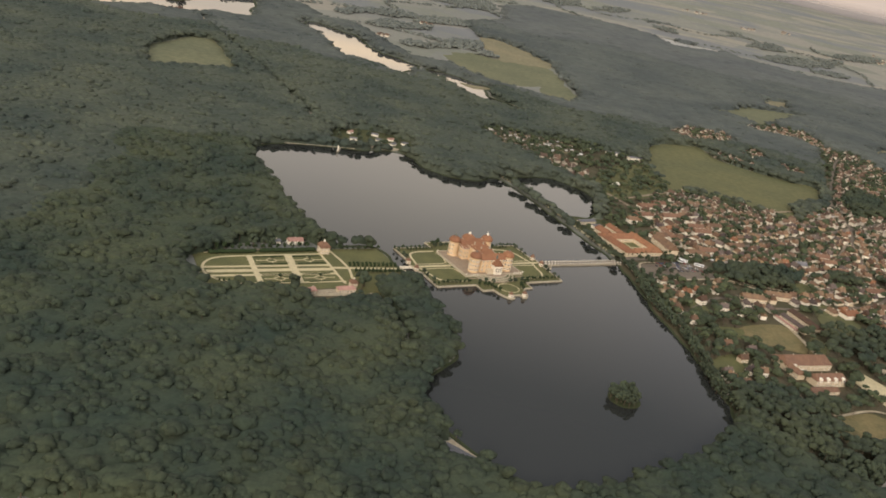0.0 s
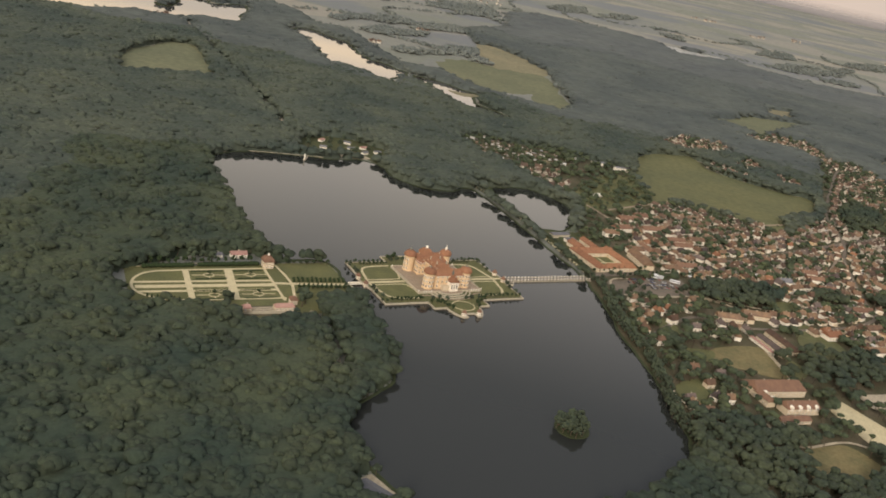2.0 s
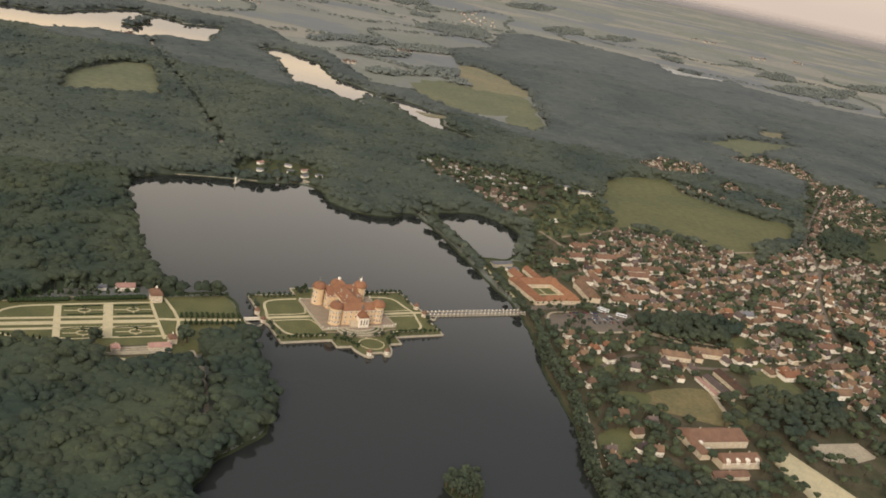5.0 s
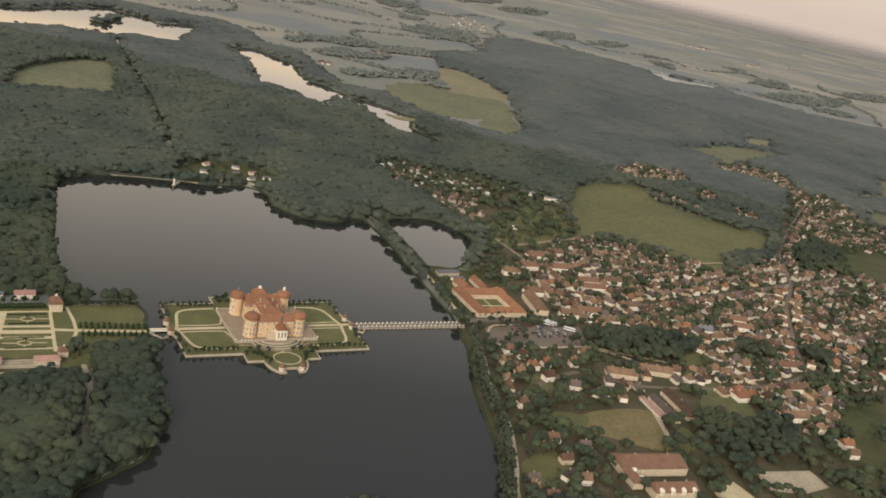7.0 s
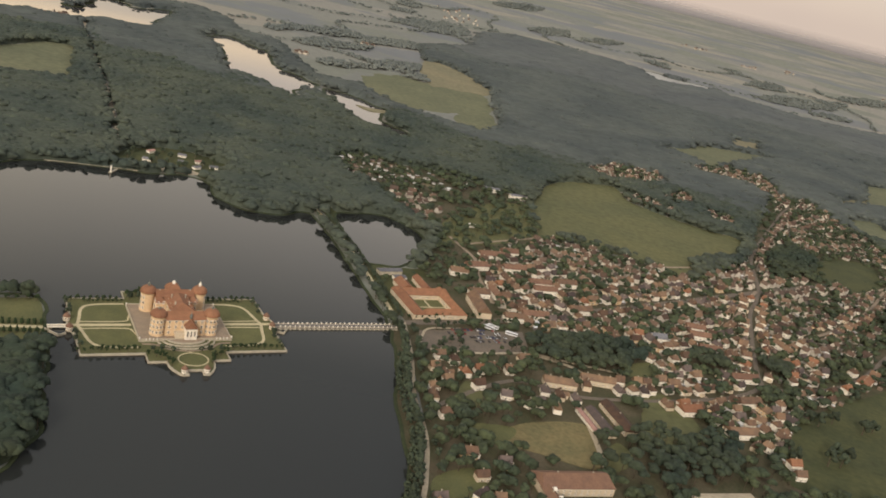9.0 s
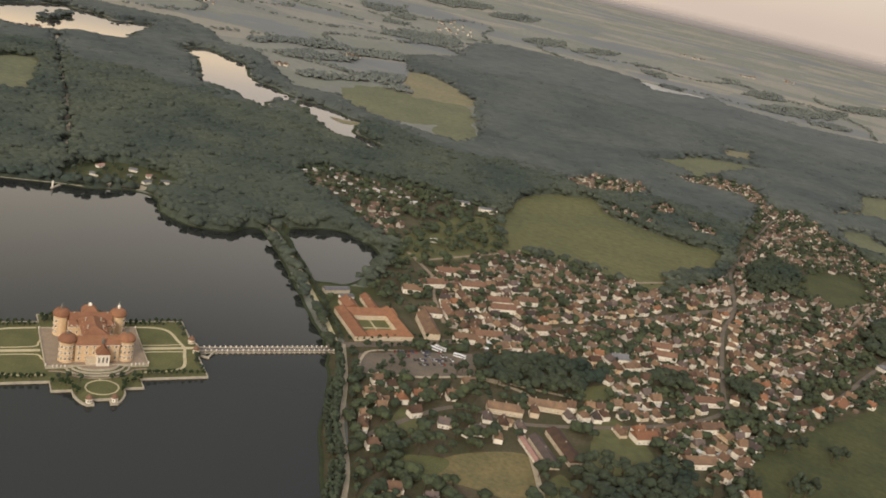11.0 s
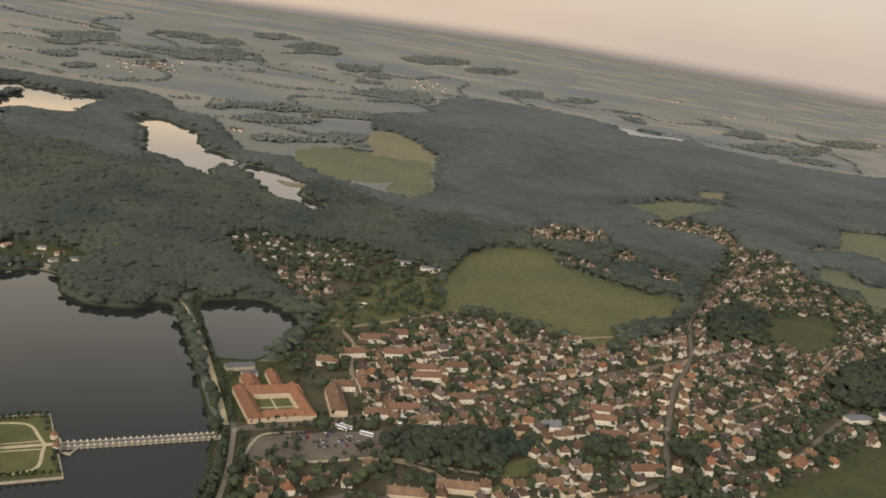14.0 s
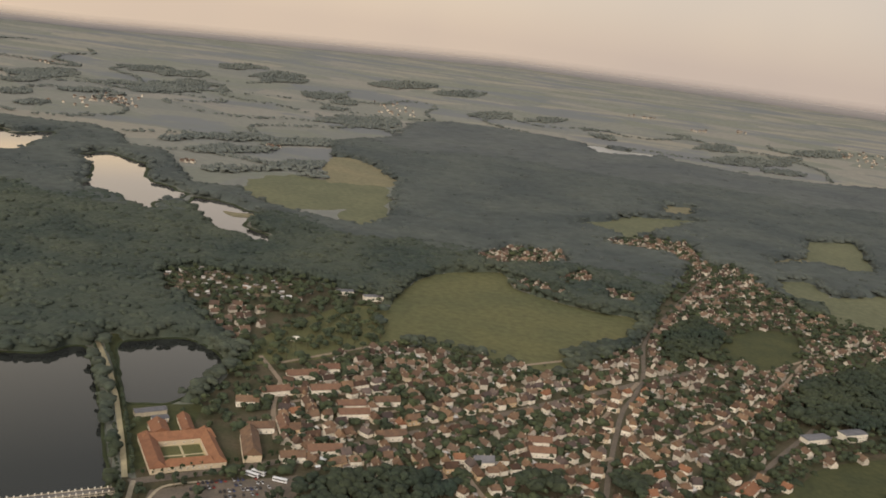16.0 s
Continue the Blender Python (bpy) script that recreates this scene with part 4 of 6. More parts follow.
def tree_proto(kind, seed):
    ob = thing({"broad": "tree", "small": "clipped_tree", "cone": "yew"}[kind], {"broad": "broad dark green deciduous tree in leaf", "small": "small clipped round dark green tree", "cone": "slim conical dark green clipped yew"}[kind], "tree")
    if kind == "broad":
        part("trunk", trunk_bm(6, 0.35), M["bark"], ob)
        part("crown", crown_bm(seed, 4.2, 7.0, 11), M["leaf_single"], ob, smooth=True)
    elif kind == "small":
        part("trunk", trunk_bm(2.2, 0.16), M["bark"], ob)
        part("crown", crown_bm(seed, 1.6, 2.9, 7), M["hedge"], ob, smooth=True)
    else:
        part("trunk", trunk_bm(1.2, 0.12), M["bark"], ob)
        part("crown", lathe(bmesh.new(), [(0.3, 0.4), (1.0, 0.7), (0.85, 1.7), (0.5, 2.8), (0.08, 3.9)], sides=9), M["hedge"], ob, smooth=True)
    return ob


PROTOS = {k: [tree_proto(k, s) for s in seeds] for k, seeds in (("broad", (1, 2, 3, 4)), ("small", (5, 6)), ("cone", (7,)))}
USED = set()


def plant(kind, x, y, z=0.1, group="trees", size=1.0, label=""):
    ob = RND.choice(PROTOS[kind])
    m = pose(x, y, z, 0, 0, RND.uniform(0, 360))
    s = size * RND.uniform(0.85, 1.15)
    if ob.name in USED:
        ob = copy_thing(ob, m)
    else:
        USED.add(ob.name)
        ob.matrix_basis = m
    ob.scale = (s, s, s * RND.uniform(0.9, 1.1))
    return tagged(ob, label, "", group)


def plant_row(kind, line, step, off, group, size=1.0, z=0.1, jitter=0.6, label="", skip=0.0):
    """Trees beside a line, on the side that off names."""
    left = 0.0
    for a, b in zip(line, line[1:]):
        a, b = Vector(a), Vector(b)
        d = b - a
        n = Vector((-d.y, d.x)).normalized() * off
        while left < d.length:
            p = a + d * (left / d.length) + n
            if RND.random() >= skip:
                plant(kind, p.x + RND.uniform(-jitter, jitter), p.y + RND.uniform(-jitter, jitter), z, group, size, label)
            left += step
        left -= d.length


def fpt(u, v):
    return tuple((FRAME @ Vector((u, v, 0))).xy)


# ---- the castle island ----
HALF = [(-76, -5), (-73, -14), (-73, -43), (-28, -43), (-28, -55), (-16, -55), (-15.5, -61), (-14, -66), (-11.5, -70.5), (-9, -73.4), (-5.2, -73.4), (-5.2, -67.5)]
ISLAND = HALF + [(-u, v) for u, v in HALF[::-1]] + [(-u, -v) for u, v in HALF] + [(u, -v) for u, v in HALF[::-1]]
ISLAND = [(u + 3.5 if u < -60 else u, min(v, 55)) for u, v in ISLAND]
ISLAND = ISLAND[:1] + [p for a, p in zip(ISLAND, ISLAND[1:]) if a != p]
sheet("ground_island", ISLAND, 1.2, M["lawn"], "mown lawn of the walled castle island", "ground", 1.6, FRAME)
edge = tagged(link("wall_island", strip_mesh(bmesh.new(), ISLAND, 1.1, 1.75, 2.2, closed=True), M["stone"]), "pale sandstone retaining wall round the castle island", "wall", kind="structure")
edge.matrix_basis = FRAME


def gravel_path(line, width, z, name="path_gravel", mat="gravel", closed=False, label="pale gravel path across lawn"):
    ob = tagged(link(name, strip_mesh(bmesh.new(), line, width, z, 0.15, closed), M[mat]), label, "path", kind="structure")
    ob.matrix_basis = FRAME
    return ob


for i, s in enumerate((-1, 1)):
    gravel_path([(77 * s, 0), (30 * s, 0)], 3.4, 1.34)
    for j, w in enumerate((-1, 1)):
        k = 0.004 * (2 * i + j)
        gravel_path(rounded([(66 * s, 1.5 * w), (64 * s, 10 * w), (60 * s, 27 * w), (50 * s, 33 * w), (30 * s, 34 * w)], False), 2.2, 1.30 + k)
        gravel_path(rounded([(64 * s, 5.5 * w), (48 * s, 5.0 * w), (33 * s, 6 * w), (30 * s, 12 * w), (25 * s, 26 * w)], False), 1.3, 1.26 + k)
# raised terrace with its round front and ramps
TERRACE = [(-29, -26), (36, -26), (36, 30), (-29, 30)]
sheet("terrace_castle", TERRACE, 2.9, M["paving"], "paved castle terrace on a sandstone plinth", "terrace", 1.9, FRAME)
tr = tagged(link("wall_terrace", strip_mesh(bmesh.new(), TERRACE, 0.7, 3.5, 2.4, closed=True), M["stone"]), "low sandstone balustrade wall of the terrace", "wall", kind="structure")
tr.matrix_basis = FRAME
for s in (-1, 1):
    gravel_path(rounded([(3.5 + 31 * s, -29.5), (3.5 + 22 * s, -31), (3.5 + 13 * s, -38.5), (3.5, -41)], False), 1.8, 1.5 + 0.004 * s, "ramp", "paving", label="curved stone ramp up to the terrace")
# half-round steps of lawn between low walls before the chapel
for k, (rx, ry, z, mat) in enumerate(((20, 12.2, 1.55, "lawn"), (16.5, 9.4, 2.15, "lawn"), (13.0, 6.6, 2.85, "paving"))):
    arc = [(3.5 - rx * math.cos(i * math.pi / 16), -25.9 - ry * math.sin(i * math.pi / 16)) for i in range(17)]
    sheet("terrace_step_%d" % (k + 1), arc, z, M[mat], "half-round terrace step before the castle chapel", "terrace", 0.9, FRAME)
    tagged(link("wall_step_%d" % (k + 1), strip_mesh(bmesh.new(), arc, 1.15, z + 0.35, 1.1), M["stone"]), "low curved sandstone wall of a terrace step", "wall", kind="structure").matrix_basis = FRAME
gravel_path([(2.6 + 10.2 * math.cos(i * math.pi / 12), -52.5 + 9.2 * math.sin(i * math.pi / 12)) for i in range(24)], 1.0, 1.37, closed=True, label="oval gravel path round the bastion lawn")
gravel_path([(2.6, -41), (2.6, -43.6)], 1.4, 1.374)
for side in (-1, 1):
    for turn in (-1,):
        quay = tagged(link("wall_quay", strip_mesh(bmesh.new(), [(88 * side, 2 * turn), (80 * side, 12.5 * turn), (75 * side, 9.5 * turn)], 0.9, 1.9, 2.2), M["stone"]), "pale diagonal quay wall at the island gate", "wall", kind="structure")
        quay.matrix_basis = FRAME @ pose(0, -2.5, 0)
post = lathe(bmesh.new(), [(0.35, 0), (0.35, 1.1), (0.5, 1.2), (0.3, 1.5), (0.1, 1.9)], sides=8)
urn = link("stone_urn", post, M["white"])
tagged(urn, "pale stone urn on the terrace wall", "urn", "terrace urns")
spots = [(-29, -26), (36, -26), (-29, 28), (36, 28)] + [(u, -28.2) for u in (-25, -22.5, -20, -17.5, 24.5, 27, 29.5, 32)]
for i, (u, v) in enumerate(spots):
    m = FRAME @ pose(u, v, 3.5)
    if i:
        copy_thing(urn, m)
    else:
        urn.matrix_basis = m


# ---- the castle ----
def window_mesh(w=1.1, h=1.9):
    bm = bmesh.new()
    box(bm, 0, 0, 0, w + 0.5, 0.24, h + 0.5)
    for f in bm.faces:
        f.material_index = 0
    old = set(bm.faces)
    for sx in (-1, 1):
        for k in range(2):
            box(bm, sx * (w / 4 + 0.02), -0.1, 0.25 + k * h / 2, w / 2 - 0.06, 0.12, h / 2 - 0.08)
    for f in bm.faces:
        if f not in old:
            f.material_index = 1
    me = bpy.data.meshes.new("window")
    bm.to_mesh(me)
    bm.free()
    me.materials.append(M["white"]), me.materials.append(M["glass"])
    return me


WIN, WIN_SMALL = window_mesh(), window_mesh(0.8, 1.1)
castle = thing("castle", "ochre baroque castle with round towers and red roofs", "castle", m=FRAME @ pose(3.0, 2.2, 2.9))
TOWERS = [(-18.8, -19), (18.8, -19), (-18.8, 20), (18.8, 20)]
for i, (u, v) in enumerate(TOWERS):
    t = part("tower", lathe(bmesh.new(), [(5.2, 0), (5.2, 0.8), (4.9, 1.0), (4.9, 13.6), (5.1, 13.8), (5.5, 14.6), (5.5, 14.8)], u, v, 24), M["ochre"], castle)
    part("dome", lathe(bmesh.new(), [(5.9, 14.7), (5.85, 15.3), (5.5, 16.6), (4.7, 17.8), (3.3, 18.8), (1.2, 19.5)], u, v, 24), M["tile"], t, "bell-shaped red tiled hood", True)
    up = 1.0 if v > 0 else 0.55
    part("lantern", lathe(bmesh.new(), [(r, 19.3 + up * z) for r, z in ((1.2, 0.1), (0.9, 0.3), (0.9, 1.6), (1.2, 1.7), (0.8, 2.4), (0.22, 2.8), (0.12, 4.0), (0.02, 4.6))], u, v, 10), M["white" if i == 3 else "copper"], t, "white lantern with a spike" if i == 3 else "dark copper lantern")
    for row in range(3):
        for j in range(12):
            a = 2 * math.pi * (j + 0.5) / 12
            if (math.cos(a) * -u * 0.6 + math.sin(a) * -v) / 20 > 0.55:
                continue
            shared("window", WIN, t, pose(u + 4.86 * math.cos(a), v + 4.86 * math.sin(a), 1.8 + row * 4.1, 0, 0, math.degrees(a) + 90))


def wing(name, u, v, su, sv, h, rise, mat, hip, along=0.0, win=(6, 3), step=4.1, label=""):
    """A block of the castle with its roof and the windows of its outer faces."""
    w = part(name, box(bmesh.new(), u, v, 0, su, sv, h), M[mat], castle, label)
    b = bmesh.new()
    box(b, u, v, h - 0.5, su + 0.5, sv + 0.5, 0.5)
    part("cornice", b, M["white"], w)
    gx, gy = (su, sv) if not along else (sv, su)
    part("roof", gable(bmesh.new(), u, v, h + 0.25, gx, gy, rise, along, 0.5, hip), M["tile"], w)
    for side in (-1, 1):
        for row in range(win[1]):
            for j in range(win[0]):
                shared("window", WIN, w, pose(u + (j + 0.5 - win[0] / 2) * su / win[0], v + side * (sv / 2 + 0.04), 1.7 + row * step, 0, 0, 0 if side < 0 else 180))
            for j in range(3):
                if name == "hall" or (side * u >= 0 and su < 12):
                    shared("window", WIN, w, pose(u + side * (su / 2 + 0.04), v + (j - 1) * sv / 3.4, 1.7 + row * step, 0, 0, 90 if side > 0 else -90))
    return w


front = wing("front_wing", 0, -18, 27.6, 10, 12.4, 4.6, "ochre", 0.4)
rear = wing("rear_wing", 0, 18.5, 27.6, 10, 12.4, 4.6, "ochre", 0.4)
hall = wing("hall", 0, 0.5, 17, 27, 13.6, 5.2, "ochre", 5.5, 90.0, win=(4, 3))
for s in (-1, 1):
    wing("side_wing", 11.6 * s, 11.5, 7.0, 8.0, 11.2, 3.0, "ochre", 3.0, win=(2, 3))
rear_block = part("rear_pavilion", box(bmesh.new(), 0, 25.2, 0, 10.5, 5.0, 14.2), M["ochre"], castle)
part("roof", lathe(bmesh.new(), [(7.6, 14.1), (7.2, 15.2), (6.2, 17.0), (4.4, 18.6), (2.0, 19.6)], 0, 0, 4), M["tile"], rear_block, "curved red tiled hood").matrix_basis = pose(0, 24, 0, 0, 0, 45) @ Matrix.Diagonal((1, 1, 1, 1))
part("lantern", lathe(bmesh.new(), [(1.3, 19.5), (1.1, 20.6), (1.5, 20.8), (0.7, 21.6), (0.1, 22.0)], 0, 24, 10), M["white"], rear_block)
chapel = part("chapel", box(bmesh.new(), 3, -25.2, 0, 8.2, 8.4, 8.6), M["white"], castle, "white chapel front with pilasters")
part("roof", gable(bmesh.new(), 3, -23.6, 8.6, 11.4, 8.2, 5.4, 90, 0.5), M["tile"], chapel)
b = bmesh.new()
v = [b.verts.new(p) for p in ((-1.1, -29.65, 8.6), (7.1, -29.65, 8.6), (3, -29.65, 13.4), (-1.1, -29.3, 8.6), (7.1, -29.3, 8.6), (3, -29.3, 13.4))]
for f in ((0, 1, 2), (5, 4, 3), (0, 3, 4, 1), (1, 4, 5, 2), (2, 5, 3, 0)):
    b.faces.new([v[i] for i in f])
part("gable", b, M["white"], chapel)
for i in range(4):
    part("pilaster", box(bmesh.new(), 3 + (i - 1.5) * 2.5, -29.5, 0, 0.6, 0.4, 8.6), M["white"], chapel)
for i in range(3):
    shared("window", window_mesh(1.0, 4.2), chapel, pose(3 + (i - 1) * 2.5, -29.42, 2.2))
part("porch", box(bmesh.new(), -4.2, -24.6, 0, 6.2, 6, 4.4), M["cream"], castle)
part("ridge_turret", lathe(bmesh.new(), [(0.9, 12.6), (0.9, 15.4), (1.2, 15.6), (0.5, 17.0), (0.06, 19.5)], 3, -23, 8), M["copper"], castle, "small dark copper ridge turret")
CH = [(-5, -6), (5, -6), (-5, 6), (5, 6), (-11, -17), (9, -17), (-11, 18), (11, 18)]
for u, v in CH:
    top = 18.6 if abs(v) < 12 else 17.0
    part("chimney", box(box(bmesh.new(), u, v, top - 4.0, 0.7, 1.0, 4.0), u, v, top, 0.9, 1.2, 0.25), M["stone"], castle)
for v in (-7, 0, 7):
    for s in (-1, 1):
        d = part("dormer", box(bmesh.new(), s * 6.2, v, 14.4, 2.0, 1.6, 1.5), M["cream"], hall)
        part("dormer_roof", gable(bmesh.new(), s * 6.2, v, 15.9, 2.2, 1.8, 0.8, 0, 0.2), M["tile"], d)


def pavilion(name, label, u, v, z, size, h, wall, roof_mat, group=""):
    p = thing(name, label, "pavilion", group, FRAME @ pose(u, v, z))
    part("wall", lathe(bmesh.new(), [(size, 0), (size, h), (size * 1.1, h + 0.2)], 0, 0, 8), M[wall], p)
    part("roof", lathe(bmesh.new(), [(size * 1.18, h + 0.2), (size * 0.95, h + size * 0.55), (size * 0.45, h + size * 0.95), (0.12, h + size * 1.5)], 0, 0, 8), M[roof_mat], p)
    for j in range(8):
        a = 2 * math.pi * (j + 0.5) / 8
        shared("window", WIN_SMALL, p, pose(size * 0.925 * math.cos(a), size * 0.925 * math.sin(a), h * 0.3, 0, 0, math.degrees(a) + 90))
    return p


for s in (-1, 1):
    for w in (-1, 1):
        if w < 0:
            pavilion("kiosk", "small white lakeside kiosk with a tiled hood", 7.6 * s, 70.3 * w, 1.2, 2.1, 2.8, "white", "rust_tile", "bastion kiosks")
        pavilion("gate_lodge", "cream gate lodge with a brown tiled hood roof", 72.5 * s, 7.8 * w, 1.2, 2.3, 3.0, "cream", "rust_tile", "gate lodges")
for s in (-1, 1):
    for w in (-1, 1):
        line = [fpt(71 * s, 39.5 * w), fpt(30 * s, 39.5 * w)]
        plant_row("small", line, 4.6, 0, "island trees", 1.0, 1.2, 0.3)
        plant_row("small", [fpt(58 * s, 36.2 * w), fpt(28 * s, 37 * w)], 3.4, 0, "island trees", 0.75, 1.2, 0.2)
        plant_row("small", [fpt(26 * s, 46 * w), fpt(16 * s, 50 * w), fpt(14 * s, (61 if w < 0 else 52) * w)], 4.2, 0, "island trees", 1.25, 1.2, 0.8)
        plant_row("broad", [fpt(70 * s, 17 * w), fpt(69 * s, 36 * w)], 8.0, 0, "island trees", 0.5, 1.2, 1.0)
        plant_row("broad", [fpt(24 * s, 41 * w), fpt(8 * s, 44 * w)], 7.0, 0, "island trees", 0.52, 1.2, 1.0)

# ---- the stone bridge to the village ----
BRIDGE = FRAME @ pose(76, -3.0, 0, 0, 0, -1.5)
bridge = thing("bridge", "pale stone causeway bridge with pillared parapets over the lake", "bridge", m=BRIDGE)
part("deck", box(bmesh.new(), 51.5, 0, 0.9, 105, 5.8, 0.7), M["asphalt"], bridge)
for s in (-1, 1):
    part("parapet", box(bmesh.new(), 51.5, 2.9 * s, 1.6, 105, 0.35, 0.5), M["stone"], bridge)
    part("base_ledge", box(bmesh.new(), 51.5, 3.5 * s, 0.1, 105, 0.8, 0.6), M["stone"], bridge)
pier = part("pier", prism(bmesh.new(), [(-0.8, -4.4), (0, -5.2), (0.8, -4.4), (0.8, 4.4), (0, 5.2), (-0.8, 4.4)], -0.4, 0.9), M["stone"], bridge)
pillar = part("post", box(box(bmesh.new(), 0, 0, 0, 0.7, 0.7, 1.2), 0, 0, 1.2, 0.9, 0.9, 0.2), M["white"], bridge)
pier.matrix_basis, pillar.matrix_basis = pose(4, 0, 0), pose(4, 2.9, 1.6)
for i in range(26):
    x = 4 + i * 3.95
    for s in (-1, 1):
        if i or s < 0:
            shared("post", pillar.data, bridge, pose(x, 2.9 * s, 1.6))
    if i:
        shared("pier", pier.data, bridge, pose(x, 0, 0))

# ---- the formal garden ----
FRAME_CASTLE, FRAME = FRAME, FRAME @ pose(7, 5, 0)
sheet("ground_peninsula", in_frame([(-282, -42), (-272, 40), (-128, 40), (-95, 40), (-93, 30), (-93, -36), (-104, -46), (-150, -60), (-215, -66)]), 0.4, M["lawn"], "lawns of the castle garden", "ground", 0.5)
GOUT = [(-156, 30), (-230, 30), (-254, 28), (-267, 19), (-273, 4), (-270, -10), (-258, -20), (-236, -25), (-157, -28)]
gravel_path(rounded(GOUT, False), 2.2, 0.62)
gravel_path([(-157, 31), (-160, -33)], 2.4, 0.628)
for v, w, k in ((8, 3.0, 0), (-0.5, 5.2, 1), (-9.5, 3.2, 2)):
    gravel_path([(-271, v + 1.5), (-158.5, v - 2.5)], w, 0.636 + 0.004 * k)
gravel_path([(-225, 29), (-233, -25)], 5.0, 0.652)
gravel_path([(-189, 29), (-199, -26)], 7.0, 0.656)
gravel_path([(-158, 0), (-143, -2), (-90, -7)], 3.6, 0.66)
gravel_path([(-155, 34), (-145, 37), (-143, 15), (-143, -3)], 2.4, 0.664)
gravel_path([(-143, -3), (-148, -20), (-150, -30)], 2.4, 0.668)
for u0, v0 in ((-208, 19), (-173, 18), (-178, -19), (-214, -18)):
    ring = [(u0 + 4.4 * math.cos(i * 0.524), v0 + 3.2 * math.sin(i * 0.524)) for i in range(12)]
    gravel_path(ring, 1.1, 0.672, closed=True)
    for s in (-1, 1):
        gravel_path([(u0 + 4.2 * s, v0), (u0 + 14 * s, v0 - 0.5 * s)], 1.0, 0.676)
        gravel_path([(u0 + 0.5 * s, v0 + 3.2 * s), (u0 + 0.9 * s, v0 + 8 * s)], 1.0, 0.68)
    plant("small", *fpt(u0, v0), 0.4, "parterre trees", 1.0)
    for s in (-1, 1):
        hedge = thing("hedge", "low clipped box hedge edging a parterre", "hedge", "parterre hedges", FRAME @ pose(u0, v0 + 7.4 * s, 0.4))
        part("foliage", box(bmesh.new(), 0, 0, 0, 26, 0.8, 0.7), M["hedge"], hedge)
for v in (3.5, -8.5):
    plant_row("cone", [fpt(-140, v - 2), fpt(-96, v - 6)], 4.0, 0, "garden avenue trees", 1.35, 0.4, 0.2)
    plant_row("small", [fpt(-140, v - 2 + (2 if v > 0 else -2)), fpt(-96, v - 6 + (2 if v > 0 else -2))], 4.0, 0, "garden avenue trees", 0.9, 0.4, 0.2)
plant_row("small", [fpt(-134, 38), fpt(-92, 35)], 6.5, 0, "garden edge trees", 1.0, 0.4, 0.5)
plant_row("cone", [fpt(-266, -17), fpt(-240, -27)], 4.0, 0, "garden edge trees", 1.0, 0.4, 0.5)
for s, (u, v) in ((1, (-153, 33)), (0.66, (-156, -39))):
    g = thing("garden_pavilion", "cream two-storey garden pavilion with a red mansard roof", "pavilion", "garden pavilions", FRAME @ pose(u, v, 0.4))
    part("wall", box(bmesh.new(), 0, 0, 0, 8.4, 8.4, 6.2), M["cream"], g)
    part("roof", lathe(bmesh.new(), [(6.9, 6.2), (6.0, 8.4), (4.2, 9.8), (1.2, 11.2)], 0, 0, 4), M["rust_tile"], g).matrix_basis = pose(0, 0, 0, 0, 0, 45)
    g.scale = (s, s, s)
    part("lantern", lathe(bmesh.new(), [(0.8, 11.2), (0.8, 12.3), (0.1, 13.4)], 0, 0, 8), M["white"], g)
    for j in range(4):
        for k in (-1, 0, 1):
            for r in (0, 1):
                shared("window", WIN_SMALL, g, pose(0, 0, 0, 0, 0, 90 * j) @ pose(k * 2.5, -4.22, 1.0 + 2.8 * r))


def long_house(name, label, category, m, l, w, h, rise, wall="cream", roof="tile", hip=0.0, wins=0, rows=1, group="", chim=1):
    """A long building: walls, roof, chimneys and rows of windows."""
    o = thing(name, label, category, group, m)
    body = part("wall", box(bmesh.new(), 0, 0, 0, l, w, h), M[wall], o)
    if not hip:
        b = bmesh.new()
        for s in (-1, 1):
            v = [b.verts.new(p) for p in ((s * l / 2, -w / 2, h), (s * l / 2, w / 2, h), (s * l / 2, 0, h + rise * 0.93), (s * (l / 2 - 0.3), -w / 2, h), (s * (l / 2 - 0.3), w / 2, h), (s * (l / 2 - 0.3), 0, h + rise * 0.93))]
            for f in ((0, 1, 2), (5, 4, 3), (0, 3, 4, 1), (1, 4, 5, 2), (2, 5, 3, 0)):
                b.faces.new([v[i] for i in f])
        bmesh.ops.recalc_face_normals(b, faces=b.faces[:])
        part("gable", b, M[wall], o)
    part("roof", gable(bmesh.new(), 0, 0, h, l, w, rise, 0, 0.4, hip), M[roof], o)
    for j in range(chim):
        part("chimney", box(bmesh.new(), (j + 0.5) * l / chim - l / 2, 0.4, h + rise * 0.6, 0.7, 0.7, rise * 0.4 + 0.9), M["stone"], o)
    for r in range(rows if wins else 0):
        for j in range(wins):
            for s in (-1, 1):
                shared("window", WIN_SMALL, o, pose((j + 0.5) * l / wins - l / 2, s * (w / 2 + 0.03), 0.9 + 2.7 * r, 0, 0, 0 if s < 0 else 180))
    return o


def frame_at(u, v, turn=0.0, z=0.4):
    return FRAME @ pose(u, v, z, 0, 0, turn)


